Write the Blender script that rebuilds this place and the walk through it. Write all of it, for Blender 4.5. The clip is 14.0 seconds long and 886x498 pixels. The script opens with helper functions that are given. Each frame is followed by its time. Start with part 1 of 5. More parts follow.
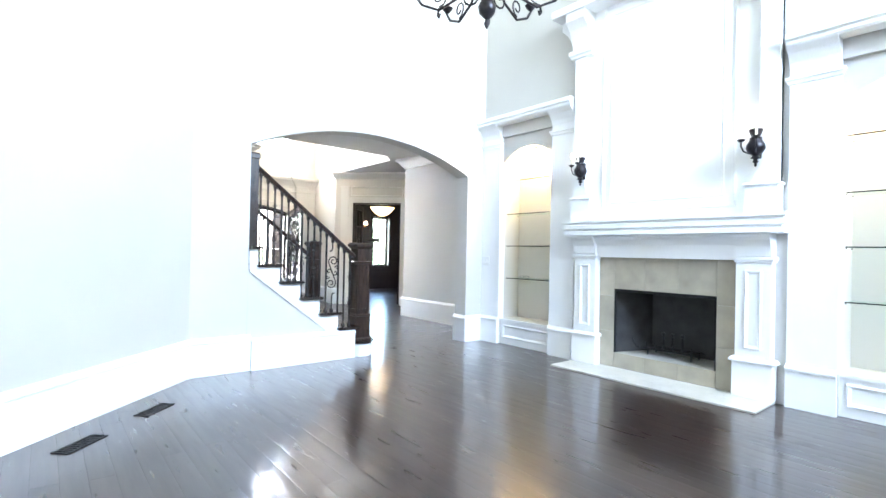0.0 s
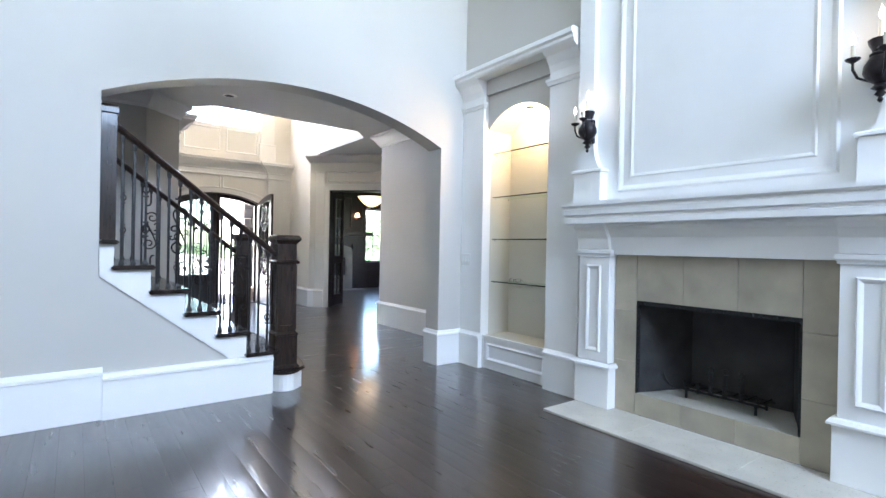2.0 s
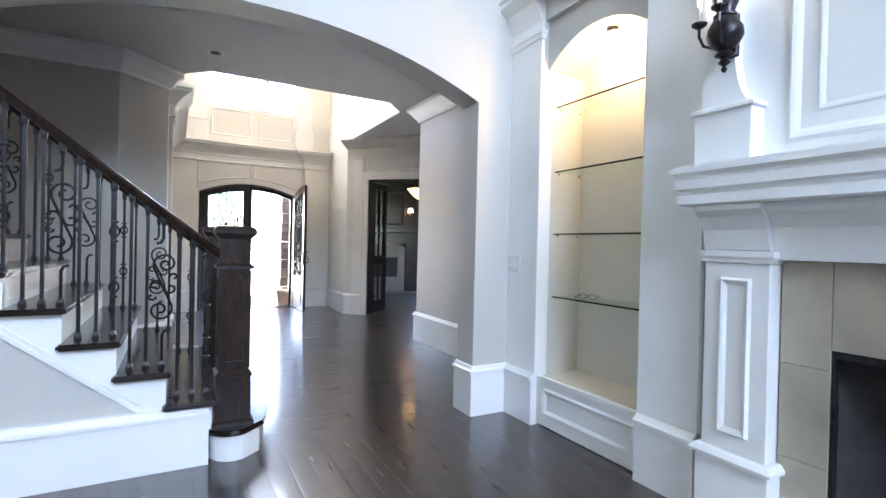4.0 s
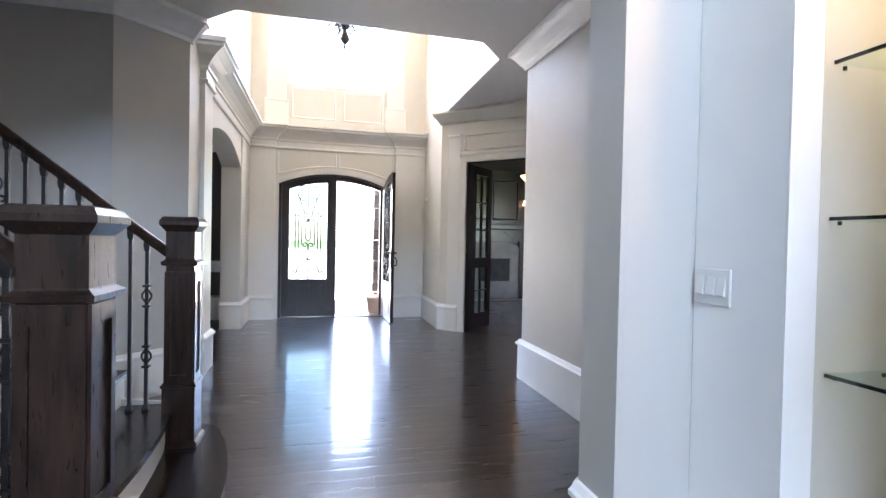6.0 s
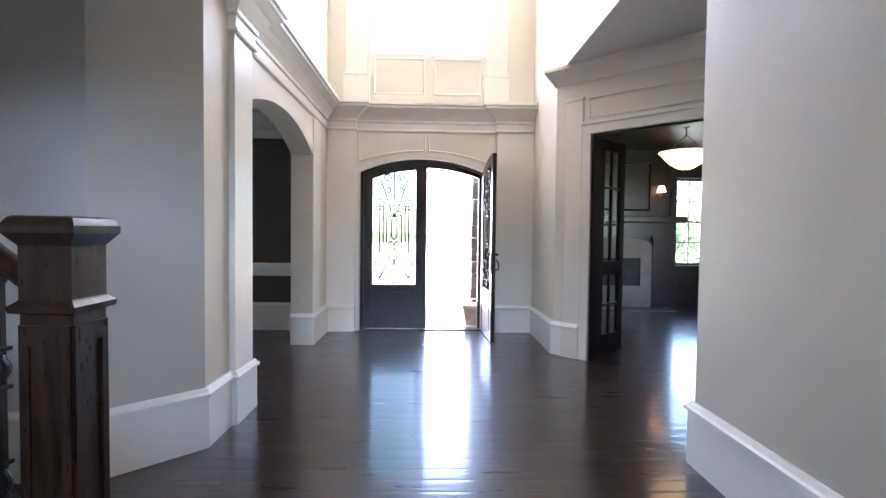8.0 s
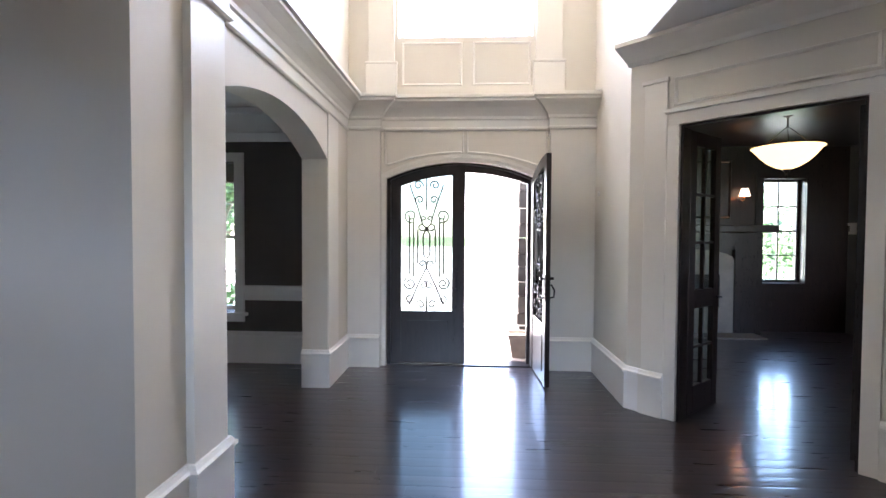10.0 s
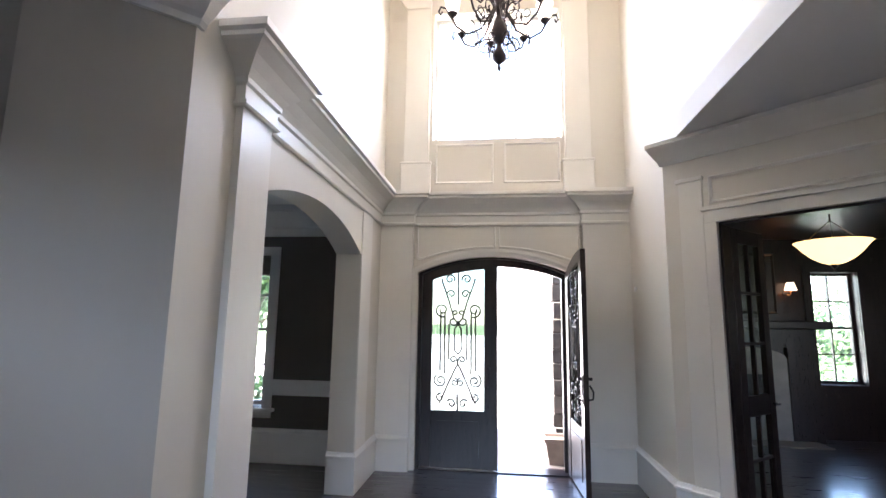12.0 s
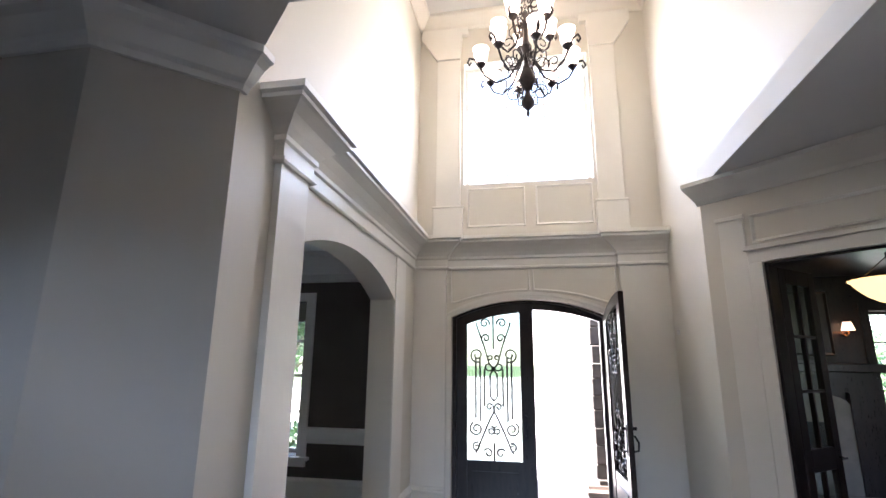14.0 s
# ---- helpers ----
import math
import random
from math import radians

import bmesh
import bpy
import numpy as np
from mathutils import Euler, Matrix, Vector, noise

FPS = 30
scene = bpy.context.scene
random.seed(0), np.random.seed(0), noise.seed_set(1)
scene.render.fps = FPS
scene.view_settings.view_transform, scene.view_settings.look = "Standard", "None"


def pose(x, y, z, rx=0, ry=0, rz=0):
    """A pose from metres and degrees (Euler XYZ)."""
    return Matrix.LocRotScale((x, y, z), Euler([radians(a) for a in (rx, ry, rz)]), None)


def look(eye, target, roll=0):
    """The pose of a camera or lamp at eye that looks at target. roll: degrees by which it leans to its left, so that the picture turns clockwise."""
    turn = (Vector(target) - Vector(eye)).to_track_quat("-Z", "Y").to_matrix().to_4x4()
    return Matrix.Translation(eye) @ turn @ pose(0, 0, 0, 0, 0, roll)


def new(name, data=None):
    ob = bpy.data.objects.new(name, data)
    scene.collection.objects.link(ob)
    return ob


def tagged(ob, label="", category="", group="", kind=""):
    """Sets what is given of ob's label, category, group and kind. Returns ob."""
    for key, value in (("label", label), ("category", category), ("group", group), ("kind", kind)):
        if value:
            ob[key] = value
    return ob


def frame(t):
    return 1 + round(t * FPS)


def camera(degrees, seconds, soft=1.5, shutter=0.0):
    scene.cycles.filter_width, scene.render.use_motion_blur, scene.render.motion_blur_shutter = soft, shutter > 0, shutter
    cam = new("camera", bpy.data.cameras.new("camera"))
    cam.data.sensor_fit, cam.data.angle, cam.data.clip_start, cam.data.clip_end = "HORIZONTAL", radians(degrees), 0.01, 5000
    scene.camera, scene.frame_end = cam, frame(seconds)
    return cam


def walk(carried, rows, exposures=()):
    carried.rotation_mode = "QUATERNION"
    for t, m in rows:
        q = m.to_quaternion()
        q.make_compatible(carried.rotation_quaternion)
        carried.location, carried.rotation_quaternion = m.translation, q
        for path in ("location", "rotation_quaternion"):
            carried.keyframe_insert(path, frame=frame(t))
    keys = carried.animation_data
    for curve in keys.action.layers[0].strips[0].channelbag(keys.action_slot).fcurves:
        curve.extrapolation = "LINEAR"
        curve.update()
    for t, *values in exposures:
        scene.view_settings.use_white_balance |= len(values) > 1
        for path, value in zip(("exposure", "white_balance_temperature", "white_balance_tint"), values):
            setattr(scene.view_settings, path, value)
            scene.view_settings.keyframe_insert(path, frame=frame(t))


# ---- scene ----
cam = camera(84.4, 14.0)
PATH = [
    (0, (-0.137, -0.161, 1.299), (1.13, 1.387, 1.315), 1.2),
    (0.5, (0.242, -0.036, 1.298), (1.514, 1.507, 1.312), 1.2),
    (1, (0.654, 0.179, 1.315), (1.912, 1.734, 1.322), 1.1),
    (1.5, (1.062, 0.448, 1.334), (2.301, 2.018, 1.33), 1.1),
    (2, (1.423, 0.79, 1.321), (2.627, 2.387, 1.314), 1.1),
    (4.5, (2.979, 2.38, 1.319), (3.838, 4.187, 1.298), 1.3),
    (5, (3.289, 2.858, 1.316), (4.024, 4.718, 1.29), 1.2),
    (5.5, (3.484, 3.306, 1.325), (4.071, 5.218, 1.296), 1.2),
    (6, (3.67, 3.681, 1.33), (4.158, 5.62, 1.297), 1.2),
    (6.5, (3.772, 4.077, 1.378), (4.135, 6.043, 1.323), 0.9),
    (7, (3.878, 4.479, 1.379), (4.138, 6.461, 1.321), 0.8),
    (7.5, (3.949, 4.826, 1.386), (4.119, 6.818, 1.328), 0.7),
    (8, (3.972, 5.226, 1.4), (4.029, 7.224, 1.33), 0.7),
    (10.5, (3.987, 6.42, 1.587), (3.861, 8.415, 1.54), 0.4),
    (11, (3.988, 6.426, 1.597), (3.829, 8.418, 1.678), 0.7),
    (11.5, (3.987, 6.414, 1.619), (3.788, 8.393, 1.828), 0.8),
    (12, (3.965, 6.393, 1.644), (3.733, 8.358, 1.94), 0.9),
    (12.5, (3.943, 6.388, 1.665), (3.68, 8.336, 2.035), 0.6),
    (13, (3.948, 6.39, 1.683), (3.649, 8.32, 2.114), 0.8),
    (13.5, (3.966, 6.388, 1.703), (3.631, 8.301, 2.183), 0.7),
    (14, (3.96, 6.393, 1.692), (3.599, 8.307, 2.146), 0.6),
]
EXPOSURES = [(t, e + 4.8, 6500, 18 + 6 * min(1, t / 7)) for t, e in ((0, 1.0), (0.5, 0.6), (1, 0.35), (1.5, 0.16), (2, 0.10), (4.5, 0.16), (5.5, 0.25), (6.5, 0.22), (8, 0.12), (10.5, -0.18), (14, -0.58))]
walk(cam, [(t, look(eye, target, roll)) for t, eye, target, roll in PATH], EXPOSURES)

# ---- world and lights ----
world = bpy.data.worlds.new("sky")
scene.world = world
world.use_nodes = True
wn = world.node_tree.nodes
sky = wn.new("ShaderNodeTexSky")
sky.sky_type, sky.sun_disc = "NISHITA", False
sky.sun_elevation, sky.sun_rotation = radians(52), radians(270)
wn["Background"].inputs[1].default_value = 0.15
world.node_tree.links.new(sky.outputs[0], wn["Background"].inputs[0])
sun = new("sun", bpy.data.lights.new("sun", "SUN"))
sun.data.energy, sun.data.angle, sun.data.color = 5.0, radians(0.6), (1.0, 0.95, 0.86)
sun.matrix_world = look((0, 0, 20), (7.5, -0.2, 10.0))


def area(name, eye, target, w, h, watts, colour=(1, 1, 1)):
    d = bpy.data.lights.new(name, "AREA")
    d.shape, d.size, d.size_y, d.energy, d.color = "RECTANGLE", w, h, watts, colour
    ob = new(name, d)
    ob.matrix_world = look(eye, target)
    return ob


COOL = (0.60, 0.82, 1.0)
area("daylight_great_room", (2.9, -4.38, 5.5), (3.6, 2.4, 4.4), 3.3, 2.7, 23.5, COOL)
# added fill lamp, out of view, to brighten the library
area("library_fill", (9.2, 8.28, 1.75), (8.6, 12.5, 0.9), 1.4, 1.9, 0.4, (0.70, 0.85, 1.0))
area("daylight_foyer_window", (3.95, 12.16, 4.75), (3.95, 9, 3.6), 1.6, 1.65, 3.5, (0.94, 0.97, 1.0))


def bulb(name, place, watts, radius=0.04, colour=(1.0, 0.72, 0.42)):
    d = bpy.data.lights.new(name, "POINT")
    d.energy, d.color, d.shadow_soft_size = watts, colour, radius
    ob = new(name, d)
    ob.location = place
    return ob


# ---- materials ----
def mat(name, col, rough=0.5, metal=0.0, vary=0.08, scale=6.0, bump=0.02, bscale=60.0, coat=0.0, stretch=(1, 1, 1), per=0.0, spec=0.5, coat_rough=0.03):
    m = bpy.data.materials.new(name)
    m.use_nodes = True
    nt = m.node_tree
    n, l = nt.nodes, nt.links
    b = n["Principled BSDF"]
    b.inputs["Roughness"].default_value, b.inputs["Metallic"].default_value = rough, metal
    b.inputs["Coat Weight"].default_value = coat
    b.inputs["Coat Roughness"].default_value = coat_rough
    b.inputs["Specular IOR Level"].default_value = spec
    tc, mp = n.new("ShaderNodeTexCoord"), n.new("ShaderNodeMapping")
    mp.inputs["Scale"].default_value = stretch
    l.new(tc.outputs["Object"], mp.inputs[0])
    vec = mp.outputs[0]
    if per:
        own, shift = n.new("ShaderNodeObjectInfo"), n.new("ShaderNodeVectorMath")
        shift.operation = "MULTIPLY_ADD"
        shift.inputs[1].default_value = (37.0, 53.0, 29.0)
        l.new(own.outputs["Random"], shift.inputs[0])
        l.new(vec, shift.inputs[2])
        vec = shift.outputs[0]
    big = n.new("ShaderNodeTexNoise")
    big.inputs["Scale"].default_value, big.inputs["Detail"].default_value = scale, 5
    l.new(vec, big.inputs["Vector"])
    ramp = n.new("ShaderNodeMapRange")
    ramp.inputs["From Min"].default_value, ramp.inputs["From Max"].default_value = 0.3, 0.7
    ramp.inputs["To Min"].default_value, ramp.inputs["To Max"].default_value = 1 - vary, 1 + vary
    l.new(big.outputs[0], ramp.inputs[0])
    mul = n.new("ShaderNodeVectorMath")
    mul.operation = "SCALE"
    mul.inputs[0].default_value = col
    value = ramp.outputs[0]
    if per:
        info = n.new("ShaderNodeObjectInfo")
        geo = n.new("ShaderNodeNewGeometry")
        add = n.new("ShaderNodeMath")
        add.operation = "ADD"
        l.new(info.outputs["Random"], add.inputs[0])
        l.new(geo.outputs["Random Per Island"], add.inputs[1])
        fr = n.new("ShaderNodeMath")
        fr.operation = "FRACT"
        l.new(add.outputs[0], fr.inputs[0])
        mr = n.new("ShaderNodeMapRange")
        mr.inputs["To Min"].default_value, mr.inputs["To Max"].default_value = 1 - per, 1 + per
        l.new(fr.outputs[0], mr.inputs[0])
        mm = n.new("ShaderNodeMath")
        mm.operation = "MULTIPLY"
        l.new(value, mm.inputs[0])
        l.new(mr.outputs[0], mm.inputs[1])
        value = mm.outputs[0]
    l.new(value, mul.inputs["Scale"])
    l.new(mul.outputs[0], b.inputs["Base Color"])
    fine = n.new("ShaderNodeTexNoise")
    fine.inputs["Scale"].default_value, fine.inputs["Detail"].default_value = bscale, 3
    l.new(vec, fine.inputs["Vector"])
    rr = n.new("ShaderNodeMapRange")
    rr.inputs["To Min"].default_value, rr.inputs["To Max"].default_value = max(0.02, rough - 0.08), min(1, rough + 0.08)
    l.new(fine.outputs[0], rr.inputs[0])
    l.new(rr.outputs[0], b.inputs["Roughness"])
    if bump:
        bp = n.new("ShaderNodeBump")
        bp.inputs["Strength"].default_value, bp.inputs["Distance"].default_value = 1.0, bump
        l.new(fine.outputs[0], bp.inputs["Height"])
        l.new(bp.outputs[0], b.inputs["Normal"])
        l.new(bp.outputs[0], b.inputs["Coat Normal"])
    return m


def glow(name, col, strength):
    m = mat(name, col, 0.4, vary=0.05, bump=0)
    b = m.node_tree.nodes["Principled BSDF"]
    b.inputs["Emission Color"].default_value, b.inputs["Emission Strength"].default_value = (*col, 1), strength
    return m


def glass_mat(name, tint=(0.95, 1.0, 0.98), rough=0.0):
    m = bpy.data.materials.new(name)
    m.use_nodes = True
    n, l = m.node_tree.nodes, m.node_tree.links
    tr, gl, mix = n.new("ShaderNodeBsdfTransparent"), n.new("ShaderNodeBsdfGlossy"), n.new("ShaderNodeMixShader")
    tr.inputs[0].default_value, gl.inputs["Roughness"].default_value = (*tint, 1), rough
    mix.inputs[0].default_value = 0.06
    l.new(tr.outputs[0], mix.inputs[1])
    l.new(gl.outputs[0], mix.inputs[2])
    l.new(mix.outputs[0], n["Material Output"].inputs[0])
    return m


WALL = mat("greige_wall_paint", (0.54, 0.515, 0.475), 0.55, vary=0.02, scale=1.5, bump=0.0006, bscale=220)
TRIM = mat("white_trim_paint", (0.86, 0.852, 0.835), 0.32, vary=0.02, scale=3, bump=0.0004, bscale=40)
CREAMTRIM = mat("cream_trim_paint", (0.80, 0.77, 0.71), 0.34, vary=0.02, scale=3, bump=0.0004, bscale=40)
CREAM = mat("cream_wall_paint", (0.72, 0.68, 0.605), 0.5, vary=0.02, scale=1.5, bump=0.0006, bscale=220)
# cream lowered to tan: the niche's shade is put into the colour
LINING = mat("shaded_niche_tan", (0.60, 0.57, 0.50), 0.5, vary=0.02, scale=1.5, bump=0.0006, bscale=220)
CEIL = mat("ceiling_paint", (0.66, 0.65, 0.63), 0.7, vary=0.02, scale=2, bump=0.0006, bscale=200)
FLOORX = mat("dark_plank_along_x", (0.024, 0.0128, 0.0102), 0.3, coat=0.85, coat_rough=0.11, vary=0.35, scale=5, bump=0.001, bscale=7, stretch=(0.35, 3, 1), per=0.28, spec=0.5)
FLOORY = mat("dark_plank_along_y", (0.024, 0.0128, 0.0102), 0.3, coat=0.85, coat_rough=0.11, vary=0.35, scale=5, bump=0.001, bscale=7, stretch=(3, 0.35, 1), per=0.28, spec=0.5)
SUBFLOOR = mat("joint_dark", (0.008, 0.005, 0.004), 0.6)
STAIN = mat("dark_stained_wood", (0.021, 0.011, 0.0075), 0.3, vary=0.75, scale=9, bump=0.0006, bscale=30, stretch=(4, 4, 0.5), coat=0.25, spec=0.3)
TREADW = mat("dark_tread_wood", (0.016, 0.009, 0.007), 0.2, vary=0.45, scale=8, bump=0.0006, bscale=24, stretch=(4, 0.5, 4), coat=0.2)
IRON = mat("wrought_iron", (0.018, 0.016, 0.015), 0.42, 0.6, vary=0.3, scale=30, bump=0.0008, bscale=120)
BRONZE = mat("dark_bronze", (0.035, 0.030, 0.032), 0.35, 0.75, vary=0.3, scale=25, bump=0.0008, bscale=90)
STONE = mat("limestone_tile", (0.40, 0.35, 0.27), 0.42, vary=0.16, scale=4, bump=0.0008, bscale=50, per=0.10)
HEARTH = mat("cream_hearth_stone", (0.52, 0.49, 0.43), 0.3, vary=0.10, scale=5, bump=0.0006, bscale=60)
SOOT = mat("firebox_refractory", (0.034, 0.032, 0.031), 0.75, vary=0.3, scale=6, bump=0.002, bscale=40)
BLACK = mat("black_metal", (0.012, 0.012, 0.012), 0.5, 0.4, vary=0.2)
DOORW = mat("espresso_door_wood", (0.020, 0.012, 0.0105), 0.3, vary=0.4, scale=8, bump=0.00015, bscale=30, stretch=(4, 4, 0.5))
PANEL = mat("library_wood_panel", (0.014, 0.0065, 0.005), 0.3, vary=0.45, scale=6, bump=0.0006, bscale=30, stretch=(3, 3, 0.4))
SLATE = mat("blue_grey_panel_paint", (0.13, 0.135, 0.14), 0.4, vary=0.05, scale=2, bump=0.0006, bscale=200)
TAUPE = mat("taupe_wall_paint", (0.115, 0.098, 0.088), 0.55, vary=0.03, scale=2, bump=0.0006, bscale=200)
GLASS = glass_mat("window_glass")
# grey tint dims the daylight behind so the grille lines show
DOORGLASS = glass_mat("dimmed_door_glass", (0.42, 0.47, 0.455))
TINTGLASS = glass_mat("tinted_window_glass", (0.90, 0.96, 0.95))
SHELFG = glass_mat("shelf_glass", (0.93, 0.98, 0.95))
SHELFE = mat("glass_edge", (0.006, 0.016, 0.013), 0.12, vary=0.1, bump=0)
PLASTIC = mat("white_plastic", (0.78, 0.77, 0.74), 0.35, vary=0.01, bump=0)
SHADE = glow("frosted_glass_shade", (1.0, 0.87, 0.68), 0.34)
BOWL = glow("alabaster_bowl", (1.0, 0.68, 0.26), 0.13)
LINEN = glow("linen_shade", (1.0, 0.70, 0.45), 0.16)
FLAME = glow("candle_bulb", (1.0, 0.86, 0.66), 0.7)
CANDLE = mat("ivory_candle", (0.70, 0.66, 0.55), 0.5, vary=0.05, bump=0)
PORCH = mat("porch_stone", (0.62, 0.60, 0.55), 0.6, vary=0.12, scale=4, bump=0.002, bscale=30)
# pier stone darkened to hold the shade of a porch roof not built
COLST = mat("shaded_column_stone", (0.062, 0.056, 0.05), 0.8, vary=0.35, scale=5, bump=0.006, bscale=18, per=0.25)
# clay greyed and darkened too, porch shade painted into it
TERRA = mat("shaded_clay_pot", (0.15, 0.12, 0.10), 0.7, vary=0.15, scale=9, bump=0.002, bscale=40)
SOIL = mat("soil", (0.05, 0.035, 0.025), 0.9, bump=0.01)
LEAF = mat("leaf_green", (0.055, 0.105, 0.03), 0.5, vary=0.4, scale=3, bump=0, per=0.5)
BARK = mat("bark", (0.10, 0.075, 0.055), 0.9, vary=0.3, scale=9, bump=0.01, bscale=20)
# darker than the great room's limestone tile
LIBSTONE = mat("library_limestone", (0.19, 0.17, 0.145), 0.5, vary=0.15, scale=5, bump=0.0008, bscale=50)
# pale colour for ground added to throw light towards the door
BRIGHT_GROUND = mat("pale_bounce_ground", (0.62, 0.60, 0.56), 0.8, vary=0.12, scale=3, bump=0.004, bscale=60)
LAWN = mat("lawn", (0.07, 0.11, 0.035), 0.9, vary=0.35, scale=2, bump=0.02, bscale=30)


# ---- mesh helpers ----
def part(name, bm, material, parent=None, label="", smooth=False):
    bmesh.ops.recalc_face_normals(bm, faces=bm.faces[:])
    me = bpy.data.meshes.new(name)
    bm.to_mesh(me)
    bm.free()
    me.materials.append(material)
    if smooth:
        for p in me.polygons:
            p.use_smooth = True
        me.set_sharp_from_angle(angle=radians(40))
    ob = new(name, me)
    ob.parent = parent
    return tagged(ob, label)


def thing(name, place, label, category, group="", kind=""):
    ob = new(name)
    ob.location = place
    ob.empty_display_size = 0.1
    return tagged(ob, label, category, group, kind)


def bm_new():
    return bmesh.new()


def box(bm, x0, x1, y0, y1, z0, z1):
    vs = [bm.verts.new((x, y, z)) for z in (z0, z1) for y in (y0, y1) for x in (x0, x1)]
    for f in ((0, 2, 3, 1), (4, 5, 7, 6), (0, 1, 5, 4), (2, 6, 7, 3), (0, 4, 6, 2), (1, 3, 7, 5)):
        bm.faces.new([vs[i] for i in f])
    return bm


def boxb(x0, x1, y0, y1, z0, z1, bevel=0.004):
    bm = box(bm_new(), x0, x1, y0, y1, z0, z1)
    if bevel:
        bmesh.ops.bevel(bm, geom=bm.edges[:], offset=bevel, segments=1, affect="EDGES")
    return bm


def prism(bm, pts, vec):
    """A flat outline pushed along vec."""
    v = Vector(vec)
    a = [bm.verts.new(p) for p in pts]
    b = [bm.verts.new(Vector(p) + v) for p in pts]
    bm.faces.new(a)
    bm.faces.new(b[::-1])
    for i in range(len(a)):
        j = (i + 1) % len(a)
        bm.faces.new((a[j], a[i], b[i], b[j]))
    return bm


def sweep(bm, profile, path, side=1, z=0.0, closed=False):
    """A moulding: profile points (out, up) carried along a plan path with mitred corners. side 1: out to the left of the path."""
    P = [Vector((p[0], p[1])) for p in path]
    n = len(P)
    rings = []
    for i in range(n):
        d0 = (P[i] - P[i - 1]).normalized() if i or closed else None
        d1 = (P[(i + 1) % n] - P[i]).normalized() if i < n - 1 or closed else None
        d0, d1 = d0 or d1, d1 or d0
        n0, n1 = Vector((-d0.y, d0.x)) * side, Vector((-d1.y, d1.x)) * side
        m = (n0 + n1).normalized()
        k = 1 / max(0.3, m.dot(n0))
        rings.append([bm.verts.new((P[i].x + m.x * o * k, P[i].y + m.y * o * k, z + u)) for o, u in profile])
    m = len(profile)
    for i in range(n if closed else n - 1):
        a, b = rings[i], rings[(i + 1) % n]
        for j in range(m):
            k = (j + 1) % m
            bm.faces.new((a[j], a[k], b[k], b[j]))
    if not closed:
        bm.faces.new(rings[0])
        bm.faces.new(rings[-1][::-1])
    return bm


def lathe(bm, profile, c=(0, 0, 0), n=16):
    rings = []
    for r, z in profile:
        rings.append([bm.verts.new((c[0] + r * math.cos(2 * math.pi * i / n), c[1] + r * math.sin(2 * math.pi * i / n), c[2] + z)) for i in range(n)])
    for a, b in zip(rings, rings[1:]):
        for i in range(n):
            j = (i + 1) % n
            bm.faces.new((a[i], a[j], b[j], b[i]))
    bm.faces.new(rings[0][::-1])
    bm.faces.new(rings[-1])
    return bm


def square_lathe(bm, profile, c=(0, 0, 0)):
    """A square post: profile of (half width, z)."""
    rings = [[bm.verts.new((c[0] + sx * r, c[1] + sy * r, c[2] + z)) for sx, sy in ((-1, -1), (1, -1), (1, 1), (-1, 1))] for r, z in profile]
    for a, b in zip(rings, rings[1:]):
        for i in range(4):
            j = (i + 1) % 4
            bm.faces.new((a[i], a[j], b[j], b[i]))
    bm.faces.new(rings[0][::-1])
    bm.faces.new(rings[-1])
    return bm


def tube(bm, pts, r, n=6, r_end=None):
    P = [Vector(p) for p in pts]
    rings = []
    for i, p in enumerate(P):
        d = (P[min(i + 1, len(P) - 1)] - P[max(i - 1, 0)]).normalized()
        u = d.orthogonal().normalized() if not rings else (last - d * last.dot(d)).normalized()
        last = u
        w = d.cross(u)
        rad = r if r_end is None else r + (r_end - r) * i / (len(P) - 1)
        rings.append([bm.verts.new(p + rad * (math.cos(2 * math.pi * k / n) * u + math.sin(2 * math.pi * k / n) * w)) for k in range(n)])
    for a, b in zip(rings, rings[1:]):
        for i in range(n):
            j = (i + 1) % n
            bm.faces.new((a[i], a[j], b[j], b[i]))
    bm.faces.new(rings[0][::-1])
    bm.faces.new(rings[-1])
    return bm


def spiral(cx, cz, r0, r1, a0, turns, n=18):
    """Plan points (u, v) of a scroll that winds from radius r0 to r1."""
    return [(cx + (r0 + (r1 - r0) * i / n) * math.cos(a0 + 2 * math.pi * turns * i / n), cz + (r0 + (r1 - r0) * i / n) * math.sin(a0 + 2 * math.pi * turns * i / n)) for i in range(n + 1)]


def arc(u0, u1, spring, apex, n=20):
    """Points (u, z) of a flat arch from u0 to u1."""
    h, c = apex - spring, (u0 + u1) / 2
    w = abs(u1 - u0) / 2
    R = (w * w + h * h) / (2 * h)
    a = math.asin(min(1.0, w / R))
    s = 1 if u1 > u0 else -1
    return [(c + s * R * math.sin(-a + 2 * a * i / n), apex - R + R * math.cos(-a + 2 * a * i / n)) for i in range(n + 1)]


def structure(name, bm, material, label, category):
    return tagged(part(name, bm, material, None, label), label, category, kind="structure")


# ---- plan ----
YA, YB = 5.19, 5.43          # arch wall, front and back
XW = 5.03                    # fireplace wall
HC = 3.2                     # hall ceiling
TOP = 6.27                   # foyer ceiling
TG = 7.2                     # great room ceiling
XL, XR, YF = 2.55, 5.42, 12.10   # foyer left, right and front walls
XH, YH = 5.60, 8.12          # hall's right wall and its end
FC = 2.41                    # fireplace centre

# ---- walls ----
def xz(pts, y):
    return [(u, y, z) for u, z in pts]


def yz(pts, x):
    return [(x, u, z) for u, z in pts]


